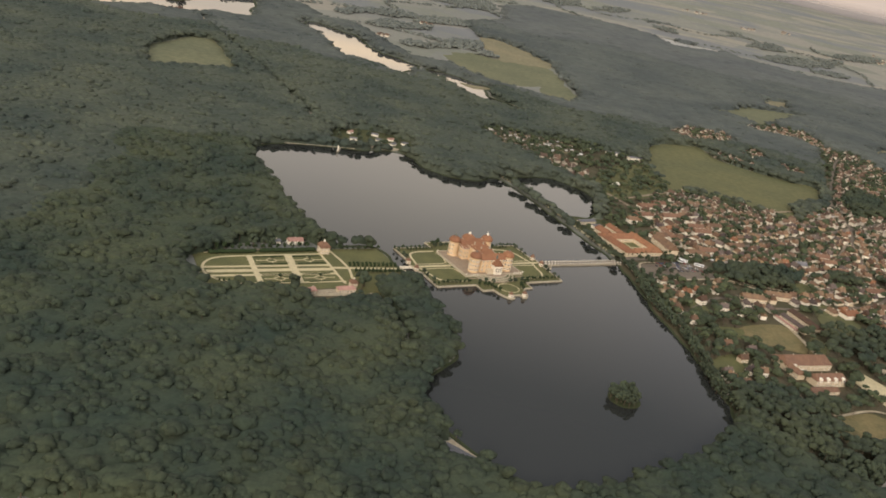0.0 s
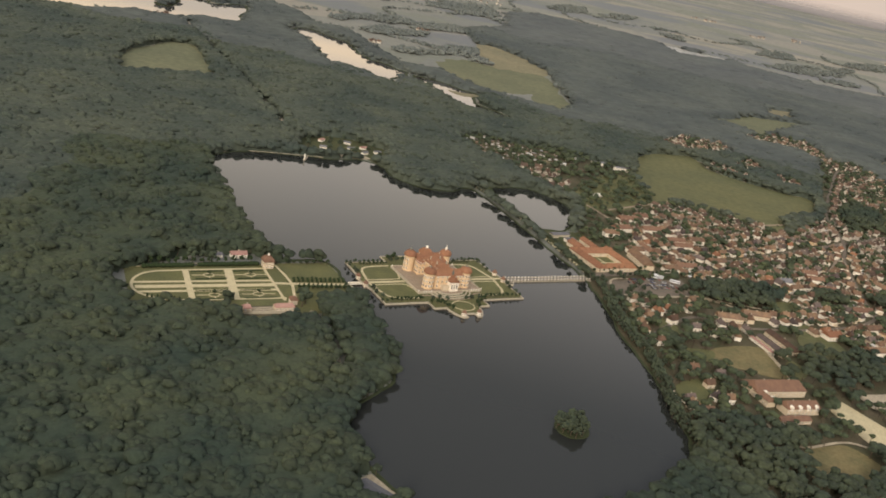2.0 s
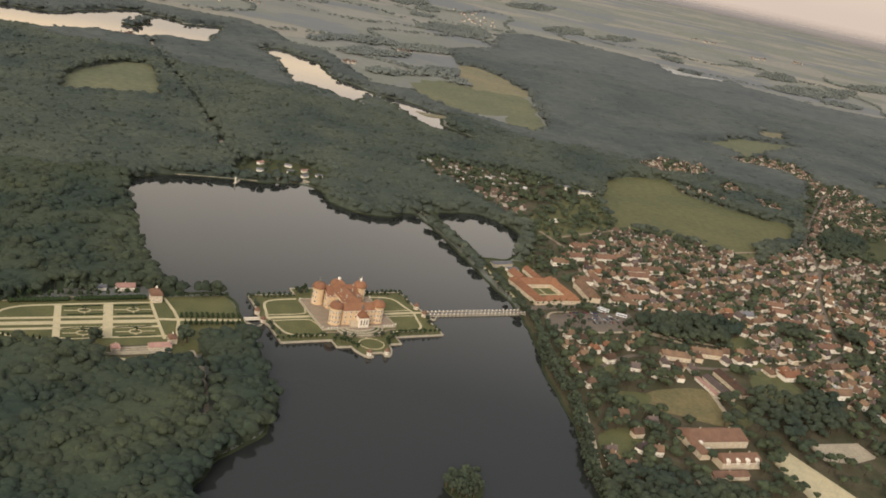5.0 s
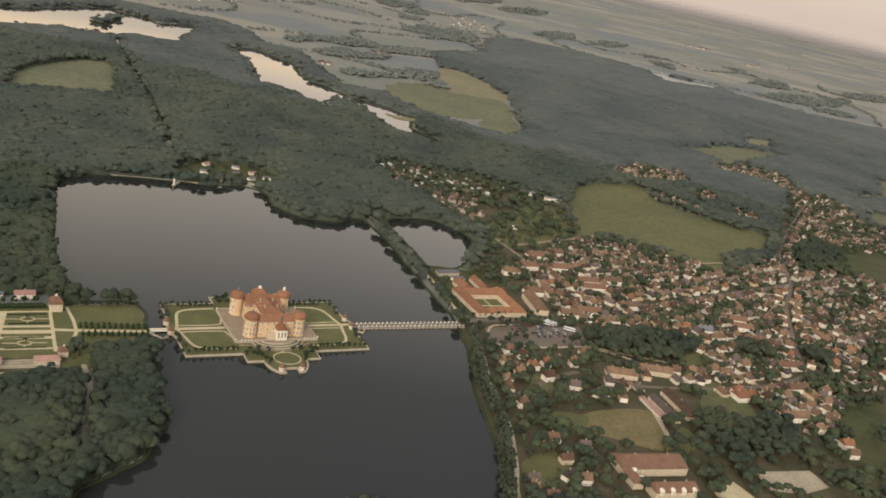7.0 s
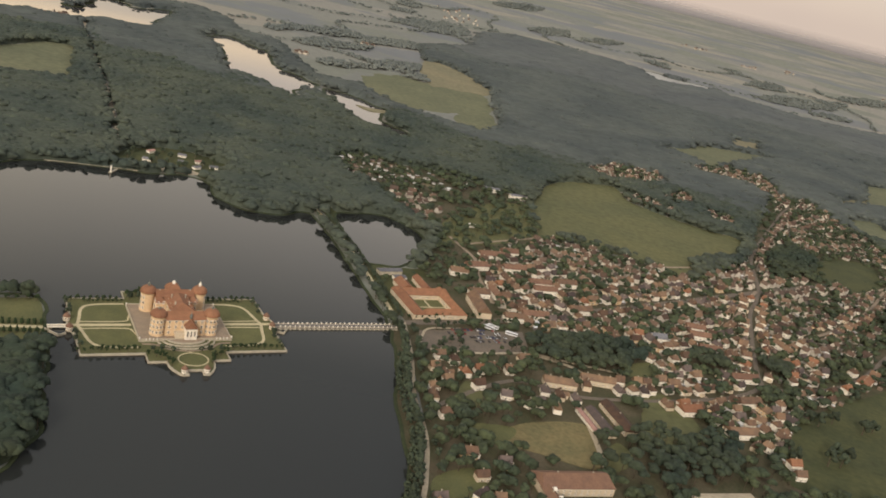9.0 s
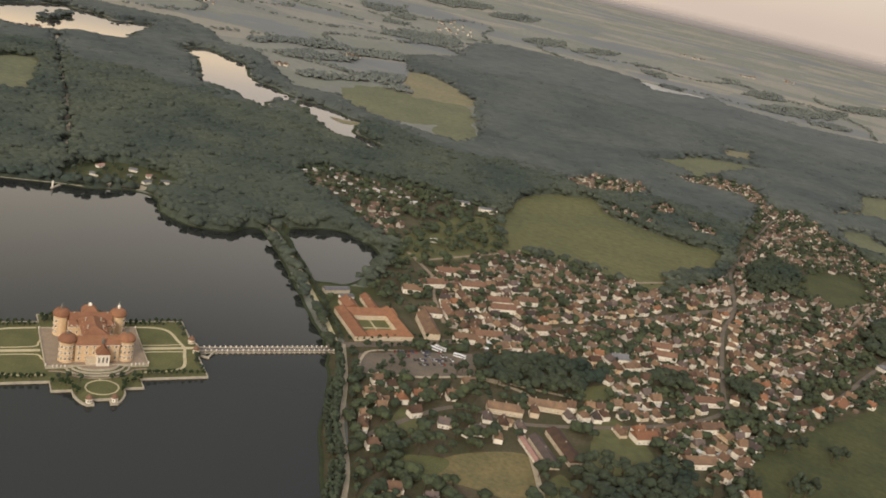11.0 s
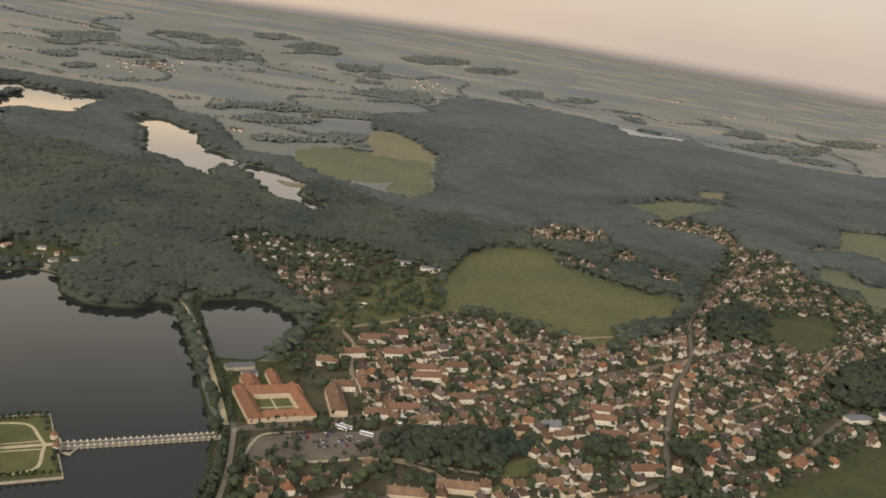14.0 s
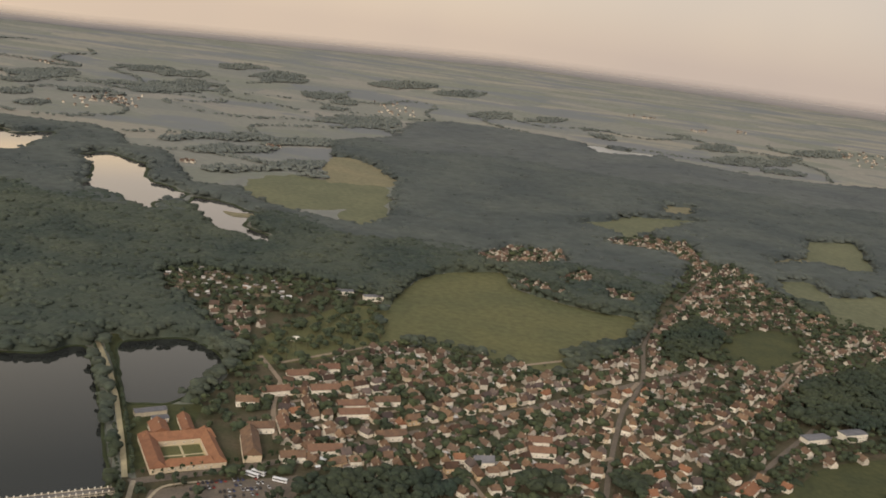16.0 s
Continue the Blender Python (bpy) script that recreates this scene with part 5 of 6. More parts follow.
long_house("greenhouse", "long low garden house with a rose tiled roof", "garden house", frame_at(-167, -48, -1), 15.5, 6, 3.4, 2.4, "cream", "rose_tile", 1.5, 6, chim=0)
long_house("garden_house", "small pale garden house with a rose tiled roof", "garden house", frame_at(-197, -47, -3), 6, 5.5, 3.4, 2.4, "cream", "rose_tile", 1.5, 2)
sheet("ground_nursery", [(-203, -57), (-160, -58), (-160, -40), (-203, -40)], 0.5, M["yard"], "dark tilled nursery court", "ground", 0.3, FRAME)
for k, v in enumerate((-44.5, -47.5, -50.5)):
    tagged(link("wall_nursery_%d" % (k + 1), box(bmesh.new(), -184, v, 0.3, 21, 0.5, 1.3), M["stone"]), "low pale wall of the nursery court", "wall", kind="structure").matrix_basis = FRAME
gravel_path(rounded([(-201, -59.5), (-192, -60.5), (-187, -67)], False), 2.4, 0.62)
gravel_path([(-193, -60.5), (-197, -64.5)], 2.0, 0.624)
gravel_path([(-262, 39), (-215, 43), (-158, 41)], 1.2, 0.63)
for u0, u1, v in ((-258, -214, 36.5), (-212, -160, 37.0)):
    hedge = thing("hedge", "tall dark hornbeam hedge behind the parterre", "hedge", "garden hedges", FRAME @ pose((u0 + u1) / 2, v, 0.4))
    b = bmesh.new()
    for i in range(int((u1 - u0) / 2.6)):
        cv, cf = crown_mesh(300 + i + int(-u0), 1, 2.5, 0.9, 0.22, False)
        vs = [b.verts.new(Vector(c) + Vector((i * 2.6 - (u1 - u0) / 2 + 1.3, 0, 1.9))) for c in cv]
        for f in cf:
            b.faces.new([vs[j] for j in f])
    part("foliage", b, M["hedge"], hedge, smooth=True)
for u, v, s in ((-148, -34, 1.1), (-150, -44, 1.0), (-143, -26, 0.8), (-209, -36, 1.1), (-207, -29, 0.9), (-146, -40, 1.2), (-198, 46, 0.9), (-205, 47, 1.0), (-214, 50, 1.1), (-150, 47, 1.2)):
    plant("broad", *fpt(u, v), 0.4, "garden trees", s)
for u in range(-257, -160, 7):
    plant("small", *fpt(u, 42.5), 0.4, "garden edge trees", 1.5)
tagged(link("wall_garden", box(bmesh.new(), 0, 0, 0, 44, 0.5, 2.2), M["stone"]), "pale garden wall below the greenhouse", "wall", kind="structure").matrix_basis = frame_at(-182, -54, -3, 0.3)
long_house("garden_house", "rose-roofed house behind the garden hedge", "house", frame_at(-172, 55, 0), 14, 6.5, 3.6, 2.6, "white", "rose_tile", wins=5)
long_house("garden_house", "pale shed behind the garden hedge", "shed", frame_at(-190, 56, 0), 7, 5, 3.0, 1.6, "white", "slate")
cb = thing("bridge", "small wooden footbridge over the canal to the garden", "bridge", m=FRAME)
part("deck", box(bmesh.new(), -87, -7, 1.1, 12, 3.4, 0.3), M["stone"], cb)
for s in (-1, 1):
    part("railing", box(bmesh.new(), -87, -7 + 1.7 * s, 1.4, 12, 0.15, 0.9), M["white"], cb)

FRAME = FRAME_CASTLE

# ---- lake shore: dam, islet, boat shed ----
for s in (-1, 1):
    plant_row("broad", DAM[1:], 4.6 if s > 0 else 5.2, 4.8 * s, "dam trees", 0.46 if s > 0 else 0.36, 0.3, 0.6, skip=0.0 if s > 0 else 0.15)
plant_row("broad", LAKE_ROAD[2:-2], 5.0, -5.6, "lakeside trees", 0.84, 0.3, 1.0)
plant_row("broad", LAKE_ROAD[7:-2], 5.6, -10.6, "lakeside trees", 0.66, 0.3, 1.0, skip=0.12)
plant_row("broad", LAKE_ROAD[2:-8], 7.5, 6.0, "lakeside trees", 0.66, 0.3, 1.5, skip=0.3)
sheet("ground_islet", rounded([(164 + 12 * math.cos(a), 622 + 14 * math.sin(a)) for a in (0, 0.8, 1.6, 2.4, 3.2, 4.0, 4.8, 5.6)], rough=2), 0.7, M["reed"], "small wooded islet in the lake", "ground", 0.8)
for i in range(26):
    a, r = i * 2.4, 11.5 * math.sqrt((i + 0.5) / 26)
    plant("broad", 164 + r * math.cos(a), 622 + r * 1.12 * math.sin(a), 0.6, "islet trees", 0.82)
tagged(link("wall_quay", strip_mesh(bmesh.new(), rounded([(-222, 1104), (-180, 1127), (-140, 1147)], False), 1.0, 1.1, 1.2), M["stone"]), "pale stone quay along the wooded shore", "wall", kind="structure")
for x, y, turn, roof in ((-150, 1190, 15, "slate"), (-160, 1222, 70, "rose_tile"), (-84, 1222, 30, "slate"), (-118, 1212, 20, "slate"), (-104, 1228, 40, "rose_tile"), (-128, 1236, 10, "slate"), (-98, 1206, 60, "slate")):
    long_house("bath_hut", "small white bathing hut on the shore lawn", "hut", pose(x, y, 0.3, 0, 0, turn), 9, 5, 2.8, 1.4, "white", roof, 0, 3, chim=0, group="bathing huts")
for x, y in ((-128, 1192), (-112, 1190), (-140, 1180), (-96, 1218), (-134, 1216), (-116, 1246), (-108, 1196), (-146, 1206), (-168, 1180), (-174, 1206), (-150, 1232), (-92, 1240), (-78, 1200), (-136, 1250), (-156, 1166)):
    plant("broad", x, y, 0.3, "bathing lawn trees", 0.85)
marker = thing("lake_beacon", "slim white beacon at the end of a stone mole", "beacon", m=pose(-157, 1120, 0.3))
part("mole", box(bmesh.new(), 0, 6, -0.3, 2.6, 16, 1.2), M["stone"], marker)
part("shaft", lathe(bmesh.new(), [(0.9, 0.9), (0.75, 5.5), (1.0, 5.7), (0.8, 7.0), (0.1, 8.2)], 0, 0, 10), M["white"], marker)
long_house("boat_shed", "grey flat-roofed boat shed at the wooded shore", "shed", pose(46, 496, 0.1, 0, 0, -28), 22, 8, 3, 0.8, "stone", "slate", chim=0)
sheet("ground_boatyard", BOAT_YARD, 0.31, M["sand"], "pale trodden yard of the boat shed", "ground")
sheet("ground_clearing", rounded([(-28, 415), (-13, 441), (9, 453), (36, 446), (20, 425)]), 0.25, M["meadow"], "light green clearing in the wood", "ground")

# ---- the village ----
EXCLUDE = [MEADOW, GROVE_E, GROVE_F, GROVE_G, GROVE_B, GROVE_C, GROVE_D, LOT, GROVE, SPORT, GREEN_A, GREEN_B, GREEN_C, GREEN_D, SOUTH_WOOD, ARENA, ARENA_B, PALE]
TAKEN = []


def clear_of(x, y, d):
    return all((x - a) ** 2 + (y - b) ** 2 > (d + r) ** 2 for a, b, r in TAKEN)


# stables round a green court
ST = pose(205, 1001, 0.1, 0, 0, 33)
stable = thing("stables", "four-winged stable court with orange-red tiled roofs", "stables", m=ST)
WINGS = [(-1.5, -30, 33, 7, 0), (-1.5, 12.6, 52, 13, 0), (-23, -7, 11.5, 54, 1), (18.5, -7, 9.5, 54, 1)]
for u, v, su, sv, turned in WINGS:
    w = part("wing", box(bmesh.new(), u, v, 0, su, sv, 4.6), M["cream"], stable)
    part("roof", gable(bmesh.new(), u, v, 4.6 + 0.05 * turned, sv if turned else su, su if turned else sv, 4.2, 90 if turned else 0, 0.4, 3.0), M["tile"], w)
    n = 8 if su > 30 else 0
    for j in range(n):
        for s in (-1, 1):
            shared("window", WIN_SMALL, w, pose(u + (j + 0.5 - n / 2) * su / n, v + s * (sv / 2 + 0.03), 1.4, 0, 0, 0 if s < 0 else 180))
    for j in range(9 if turned else 0):
        for s in (-1, 1):
            shared("window", WIN_SMALL, w, pose(u + s * (su / 2 + 0.03), v + (j - 4) * 5.4, 1.4, 0, 0, 90 * s))
sheet("ground_court", [(-16.5, -25.5), (13.5, -25.5), (13.5, 5.8), (-16.5, 5.8)], 0.35, M["lawn"], "green lawn in the stable court", "ground", 0.3, ST)
for line, k in (([(-16.5, -10), (13.5, -10)], 0), ([(-1.5, -25), (-1.5, 5.6)], 1), ([(-16.2, -25.2), (13.2, -25.2), (13.2, 5.5), (-16.2, 5.5)], 2)):
    o = tagged(link("path_court", strip_mesh(bmesh.new(), line, 1.6, 0.44 + 0.005 * k, 0.1, closed=k == 2), M["gravel"]), "pale gravel path in the stable court", "path", kind="structure")
    o.matrix_basis = ST
TAKEN.append((208, 998, 40))
long_house("outbuilding", "outbuilding with a red tiled roof behind the stables", "outbuilding", ST @ pose(-12, 30, 0, 0, 0, 90), 20, 13, 4.4, 4.0, "cream", "tile", 0, 5)
long_house("outbuilding", "outbuilding with a red tiled roof behind the stables", "outbuilding", ST @ pose(8.5, 34, 0, 0, 0, 88), 28, 9, 4.2, 3.2, "cream", "tile", 0, 5)
long_house("shed", "long shed with a grey roof beside the pond", "shed", ST @ pose(-13, 63, 0, 0, 0, 5), 24, 8, 4, 1.4, "stone", "slate", chim=0)
long_house("shed", "pale flat-roofed shed beside the pond", "shed", ST @ pose(-8, 49, 0, 0, 0, 5), 12, 7, 3.6, 1.0, "white", "slate", chim=0)
long_house("church_hall", "long pale hall with a steep brown roof beside the avenue", "hall", pose(250, 1017, 0.1, 0, 0, 112), 40, 13, 6, 6, "cream", "house_tile", 0, 8, 2)
hotel_a = long_house("hotel", "large hotel wing with a long red roof", "hotel", pose(339, 762, 0.1, 0, 0, 26), 52, 19, 6.0, 5.4, "cream", "rust_tile", 3, 12, 2, chim=2)
hotel_b = long_house("hotel", "hotel wing with a red hipped roof", "hotel", pose(353, 735, 0.1, 0, 0, 26), 34, 12, 6, 4.4, "cream", "rust_tile", 2, 9, 2, chim=2)
long_house("hotel", "low hotel annexe with a red roof", "hotel", pose(344, 714, 0.1, 0, 0, 26), 30, 8, 3.4, 2.0, "cream", "rust_tile", 0, 8)
hotel_d = long_house("hotel", "hotel link building with a red roof", "hotel", pose(326, 739, 0.1, 0, 0, 117), 18, 8, 5, 3.0, "cream", "rust_tile", 0, 5, 1)
long_house("long_shed", "long low shed with a rust-red roof", "shed", pose(374, 872, 0.1, 0, 0, -64), 42, 11, 4, 2.8, "cream", "house_tile", 0, 10)
long_house("long_shed", "long low shed with a brown roof", "shed", pose(360, 858, 0.1, 0, 0, -64), 36, 9, 3.8, 2.4, "cream", "dark_tile", 0, 8)
long_house("long_shed", "narrow white shed with a pale roof", "shed", pose(350, 856, 0.1, 0, 0, -64), 34, 4, 3.0, 1.0, "white", "rose_tile", 0, 8, chim=0)
long_house("row_house", "row of houses with one red roof", "house", pose(328, 904, 0.1, 0, 0, 13), 27, 9, 4.6, 3.8, "cream", "house_tile", 0, 7, 1, chim=3)
long_house("row_house", "row of houses with one red roof", "house", pose(359, 927, 0.1, 0, 0, 13), 29, 9, 4.6, 3.8, "cream", "house_tile", 0, 7, 1, chim=3)
long_house("school", "flat pale school block with window bands", "school", pose(262, 1436, 0.1, 0, 0, 25), 26, 9, 6, 0.8, "white", "slate", 0, 8, 2, chim=0)
long_house("school", "flat pale school block with window bands", "school", pose(225, 1442, 0.1, 0, 0, 25), 20, 9, 5, 0.8, "white", "slate", 0, 6, 1, chim=0)
long_house("office_block", "white flat-roofed office block with window bands", "office", pose(750, 1238, 0.1, 0, 0, 30), 27, 11, 8, 0.6, "white", "slate", 0, 8, 2, chim=0)
long_house("office_block", "white flat-roofed office block with window bands", "office", pose(712, 1219, 0.1, 0, 0, 30), 28, 11, 5, 0.6, "white", "slate", 0, 7, 1, chim=0)
for x, y, turn, l, w, roof in ((238, 1124, 36, 28, 10, "rust_tile"), (248, 1168, 30, 28, 10, "rust_tile"), (275, 1144, 28, 26, 10, "rust_tile"), (266, 1192, 30, 20, 9, "rust_tile"), (303, 1120, 26, 24, 9, "rust_tile"), (309, 1104, 26, 26, 9, "rust_tile"), (302, 1031, 24, 26, 10, "rust_tile"), (283, 1012, 24, 18, 9, "house_tile"), (272, 1104, 118, 26, 9, "house_tile"),
                                (222, 1093, 20, 18, 9, "house_tile"), (247, 1050, 24, 20, 10, "house_tile"), (262, 1062, 115, 22, 9, "rust_tile"), (330, 1140, 26, 22, 9, "house_tile"), (345, 1075, 30, 24, 10, "house_tile"), (420, 1057, 20, 16, 9, "slate"),
                                (462, 1110, 14, 20, 8, "rust_tile"), (464, 1091, 14, 22, 8, "rust_tile"), (470, 1062, 14, 22, 8, "rust_tile"), (434, 919, 30, 19, 12, "tile"), (474, 903, 25, 26, 11, "house_tile"), (494, 1014, 25, 28, 9, "rust_tile"), (624, 1084, 60, 22, 12, "tile"), (553, 1120, 120, 24, 8, "house_tile"), (490, 965, 30, 22, 10, "house_tile")):
    long_house("terrace_house", "terraced houses with one long brown-red roof and white gables", "house", pose(x, y, 0.1, 0, 0, turn), l, w, 4.8, 3.8, "white", roof, 0, 5, 1, "terraced houses", chim=3)
    TAKEN.append((x, y, l * 0.42))
hood = thing("pool_roof", "pale oval domed pool roof among trees", "pool roof", m=pose(216, 1262, 0.1, 0, 0, 35))
part("dome", lathe(bmesh.new(), [(8.5, 0.0), (8.3, 1.2), (6.5, 2.6), (3.5, 3.4), (0.4, 3.7)], 0, 0, 20, 0.6), M["white"], hood, smooth=True)
TAKEN.append((216, 1262, 11))


def arched_gables(o, l, w, h, n, side=-1):
    """White round-topped dormers along the eaves."""
    for i in range(n):
        b = bmesh.new()
        line = [(1.5, -1.6)] + [(1.5 * math.cos(a * math.pi / 8), 1.2 + 1.5 * math.sin(a * math.pi / 8)) for a in range(9)] + [(-1.5, -1.6)]
        front = [b.verts.new((p, 0, q)) for p, q in line]
        back = [b.verts.new((p, 2.4, q)) for p, q in line]
        b.faces.new(front[::-1])
        b.faces.new(back)
        for k in range(len(line)):
            j = (k + 1) % len(line)
            b.faces.new((front[k], front[j], back[j], back[k]))
        bmesh.ops.recalc_face_normals(b, faces=b.faces[:])
        d = part("dormer", b, M["white"], o, "white round-topped dormer")
        d.matrix_basis = pose((i + 0.5) * l / n - l / 2, side * (w / 2 + 0.45), h, 0, 0, 0 if side < 0 else 180)
        shared("window", WIN_SMALL, d, pose(0, -0.06, -0.6))


arched_gables(hotel_b, 34, 12, 6, 4)
arched_gables(hotel_d, 18, 8, 5, 2)
for a, b, r in ((250, 1017, 18), (339, 762, 27), (353, 735, 18), (344, 714, 16), (373, 880, 24), (360, 863, 20), (328, 904, 12), (359, 927, 13), (160, 1047, 15), (172, 1037, 9), (180, 1020, 12), (194, 1034, 14), (186, 1042, 10), (262, 1436, 14), (225, 1442, 14), (750, 1238, 16), (712, 1219, 15)):
    TAKEN.append((a, b, r))


def house_proto(l, w, h, rise, wall, roof, style):
    words = {"cream": "cream-plastered", "white": "white-plastered", "ochre": "ochre-plastered"}[wall] + " village house with a " + {"house_tile": "red-brown tiled", "tile": "bright red tiled", "dark_tile": "dark brown tiled", "slate": "grey"}[roof] + {0: " gable roof", 1: " hipped roof", 2: " L-shaped roof"}[style]
    o = long_house("house", words, "house", pose(0, 0, 0), l, w, h, rise, wall, roof, 2.2 if style == 1 else 0.0, 3, 1, "village houses")
    if style == 2:
        part("side_wing", box(bmesh.new(), l * 0.2, -w * 0.62, 0, 3.6, w * 0.7, h * 0.9), M[wall], o)
        part("wing_roof", gable(bmesh.new(), l * 0.2, -w * 0.55, h * 0.9, w * 0.9, 3.6, rise * 0.7, 90, 0.3), M[roof], o)
    part("annexe", box(bmesh.new(), l * 0.5 + 1.2, w * 0.12, 0, 2.6, w * 0.55, h * 0.62), M["white" if wall != "white" else "cream"], o)
    part("door", box(bmesh.new(), -l * 0.1, -w / 2 - 0.05, 0, 0.9, 0.1, 1.9), M["bark"], o)
    return o


HOUSE_KINDS = [house_proto(*a) for a in ((9.5, 7.2, 4.2, 4.0, "cream", "house_tile", 0), (8.5, 7.5, 4.6, 4.2, "white", "house_tile", 0), (10.5, 7.2, 3.6, 3.8, "cream", "house_tile", 2), (8.2, 8.0, 4.8, 3.4, "white", "house_tile", 1),
                                         (11.5, 7.4, 4.4, 4.2, "ochre", "house_tile", 0), (9.0, 7.4, 3.8, 4.2, "white", "dark_tile", 0), (8.6, 7.0, 4.0, 3.8, "cream", "dark_tile", 2), (9.0, 8.2, 4.4, 3.8, "white", "tile", 0))]
house_used = set()


def put_house(x, y, turn, kind=None):
    o = HOUSE_KINDS[kind if kind is not None else RND.choice((0, 1, 1, 2, 3, 3, 4, 5, 5, 6, 1, 3, 7))]
    m = pose(x, y, 0.1, 0, 0, turn)
    if o.name in house_used:
        o = copy_thing(o, m)
    else:
        house_used.add(o.name)
        o.matrix_basis = m
    s = RND.uniform(0.78, 1.05)
    o.scale = (s, RND.uniform(0.82, 1.0), RND.uniform(0.88, 1.12))
    TAKEN.append((x, y, 4.6))
    return o


FAR_SPOTS = []
COUNT = [0]


def settle(x, y, turn, kind=None):
    """A near house is a thing; far ones go into one joined mesh."""
    if COUNT[0] < 290 and y < 1180 + 0.32 * (x - 250):
        COUNT[0] += 1
        put_house(x, y, turn, kind)
    else:
        TAKEN.append((x, y, 4.4))
        FAR_SPOTS.append((x, y, turn))


# houses that stand apart by their place
for x, y, turn, kind in ((230, 875, 30, 0), (240, 868, 120, 2), (231, 897, 30, 1), (243, 894, 30, 3), (254, 878, 120, 7), (264, 890, 30, 7), (274, 902, 30, 2), (243, 857, 30, 1), (266, 863, 40, 1), (287, 903, 20, 1), (297, 932, 30, 2),
                         (327, 860, 100, 1), (317, 885, 100, 5), (306, 856, 60, 5), (313, 862, 20, 5), (288, 860, 10, 5), (377, 935, 13, 1), (392, 942, 20, 1), (402, 950, 20, 0), (425, 962, 30, 4), (441, 972, 30, 3), (416, 918, 120, 2),
                         (430, 927, 35, 7), (442, 932, 35, 2), (455, 930, 60, 4), (464, 908, 60, 0), (478, 906, 60, 3), (482, 886, 60, 2), (508, 873, 20, 7), (509, 858, 20, 1), (259, 705, 30, 5), (261, 695, 120, 1), (272, 693, 20, 0),
                         (283, 722, 60, 5), (294, 722, 20, 1), (281, 742, 30, 0), (270, 764, 20, 4), (294, 766, 20, 6), (272, 1056, 30, 4), (288, 1053, 35, 2), (264, 1086, 39, 7), (274, 1098, 39, 0), (290, 1030, 39, 1)):
    settle(x, y, turn, kind)


def along(line, offs, step, zone_ok):
    """Houses beside a street, gables or eaves to it."""
    left = step * 0.5
    for a, b in zip(line, line[1:]):
        a, b = Vector(a), Vector(b)
        d = b - a
        n = Vector((-d.y, d.x)).normalized()
        deg = math.degrees(math.atan2(d.y, d.x))
        while left < d.length:
            for off in offs:
                p = a + d * (left / d.length) + n * (off + RND.uniform(-2.2, 3.5) * (1 if off > 0 else -1)) + d.normalized() * RND.uniform(-2.5, 2.5)
                if RND.random() < (0.74 if p.x < 590 else 0.48) and zone_ok(p.x, p.y) and clear_of(p.x, p.y, 4.2):
                    settle(p.x, p.y, deg + RND.choice((0, 90)) + RND.uniform(-12, 12))
            left += step
        left -= d.length


def in_zone(x, y):
    px, py = np.array([x]), np.array([y])
    return bool(inside(px, py, HOUSES)[0]) and not any(inside(px, py, e)[0] for e in EXCLUDE) and not any(near_line(px, py, l, w / 2 + 4.6)[0] for _, l, w, _, _ in ROADS)


along(MAIN_ROAD, (10, -10), 9.6, in_zone)
FRONT_ROW = [(292, 891), (336, 893), (365, 903), (412, 927), (440, 945)]


def beside_street(x, y):
    px, py = np.array([x]), np.array([y])
    return not any(inside(px, py, e)[0] for e in EXCLUDE) and not any(near_line(px, py, l, w / 2 + 3.6)[0] for _, l, w, _, _ in ROADS)


along(FRONT_ROW, (10.5, -10.5), 10.0, beside_street)
along(LAKE_ROAD[8:20], (15,), 12.0, beside_street)
along(ALLEE[4:], (13, -13), 12.0, in_zone)
LANES = [rounded(l, False) for l in ([(250, 1110), (330, 1185), (420, 1275), (505, 1345)], [(285, 1075), (360, 1150), (470, 1255), (550, 1330)], [(440, 1075), (500, 1150), (560, 1300)], [(403, 1047), (429, 998), (454, 957)], [(420, 1025), (470, 1060), (522, 1110)],
                                     [(600, 1300), (680, 1370), (780, 1480), (900, 1600)], [(545, 1130), (620, 1210), (700, 1330), (760, 1450)], [(590, 1470), (680, 1590), (800, 1660)], [(660, 1640), (740, 1760), (790, 1830)], [(220, 1195), (300, 1290), (330, 1320)], [(198, 1204), (228, 1160), (234, 1146), (243, 1098), (262, 1040)])]
for i, line in enumerate(LANES):
    tagged(link("road_lane_%d" % (i + 1), strip_mesh(bmesh.new(), line, 4.0, 0.52 + 0.006 * i), M["paving"]), "narrow pale village lane", "road", kind="structure")
    ROADS.append(("lane", line, 3.0, "", ""))
for line in LANES:
    along(line, (8.5, -8.5), 11.0, in_zone)
x, y = scatter(200, 1000, 860, 1950, 10.5)
k = inside(x, y, HOUSES)
for e in EXCLUDE:
    k &= ~inside(x, y, e)
for _, line, width, _, _ in ROADS:
    k &= ~near_line(x, y, line, width / 2 + 5)
spots = sorted(zip(x[k], y[k]), key=lambda p: p[1] - 0.3 * p[0])
for a, b in spots:
    if RND.random() < (0.52 if a < 590 else 0.20) and clear_of(a, b, 4.8):
        settle(a, b, 38 + RND.choice((0, 90)) + RND.uniform(-22, 22))
for zone, step, odds in ((HAMLET, 13, 0.5), *[(z, 13.5, 0.6) for z in FAR_HAMLETS]):
    xs, ys = [p[0] for p in zone], [p[1] for p in zone]
    x, y = scatter(min(xs), max(xs), min(ys), max(ys), step)
    k = inside(x, y, zone)
    for a, b in zip(x[k], y[k]):
        if RND.random() < odds and clear_of(a, b, 4):
            TAKEN.append((a, b, 4))
            FAR_SPOTS.append((a, b, 35 + RND.uniform(-30, 30)))
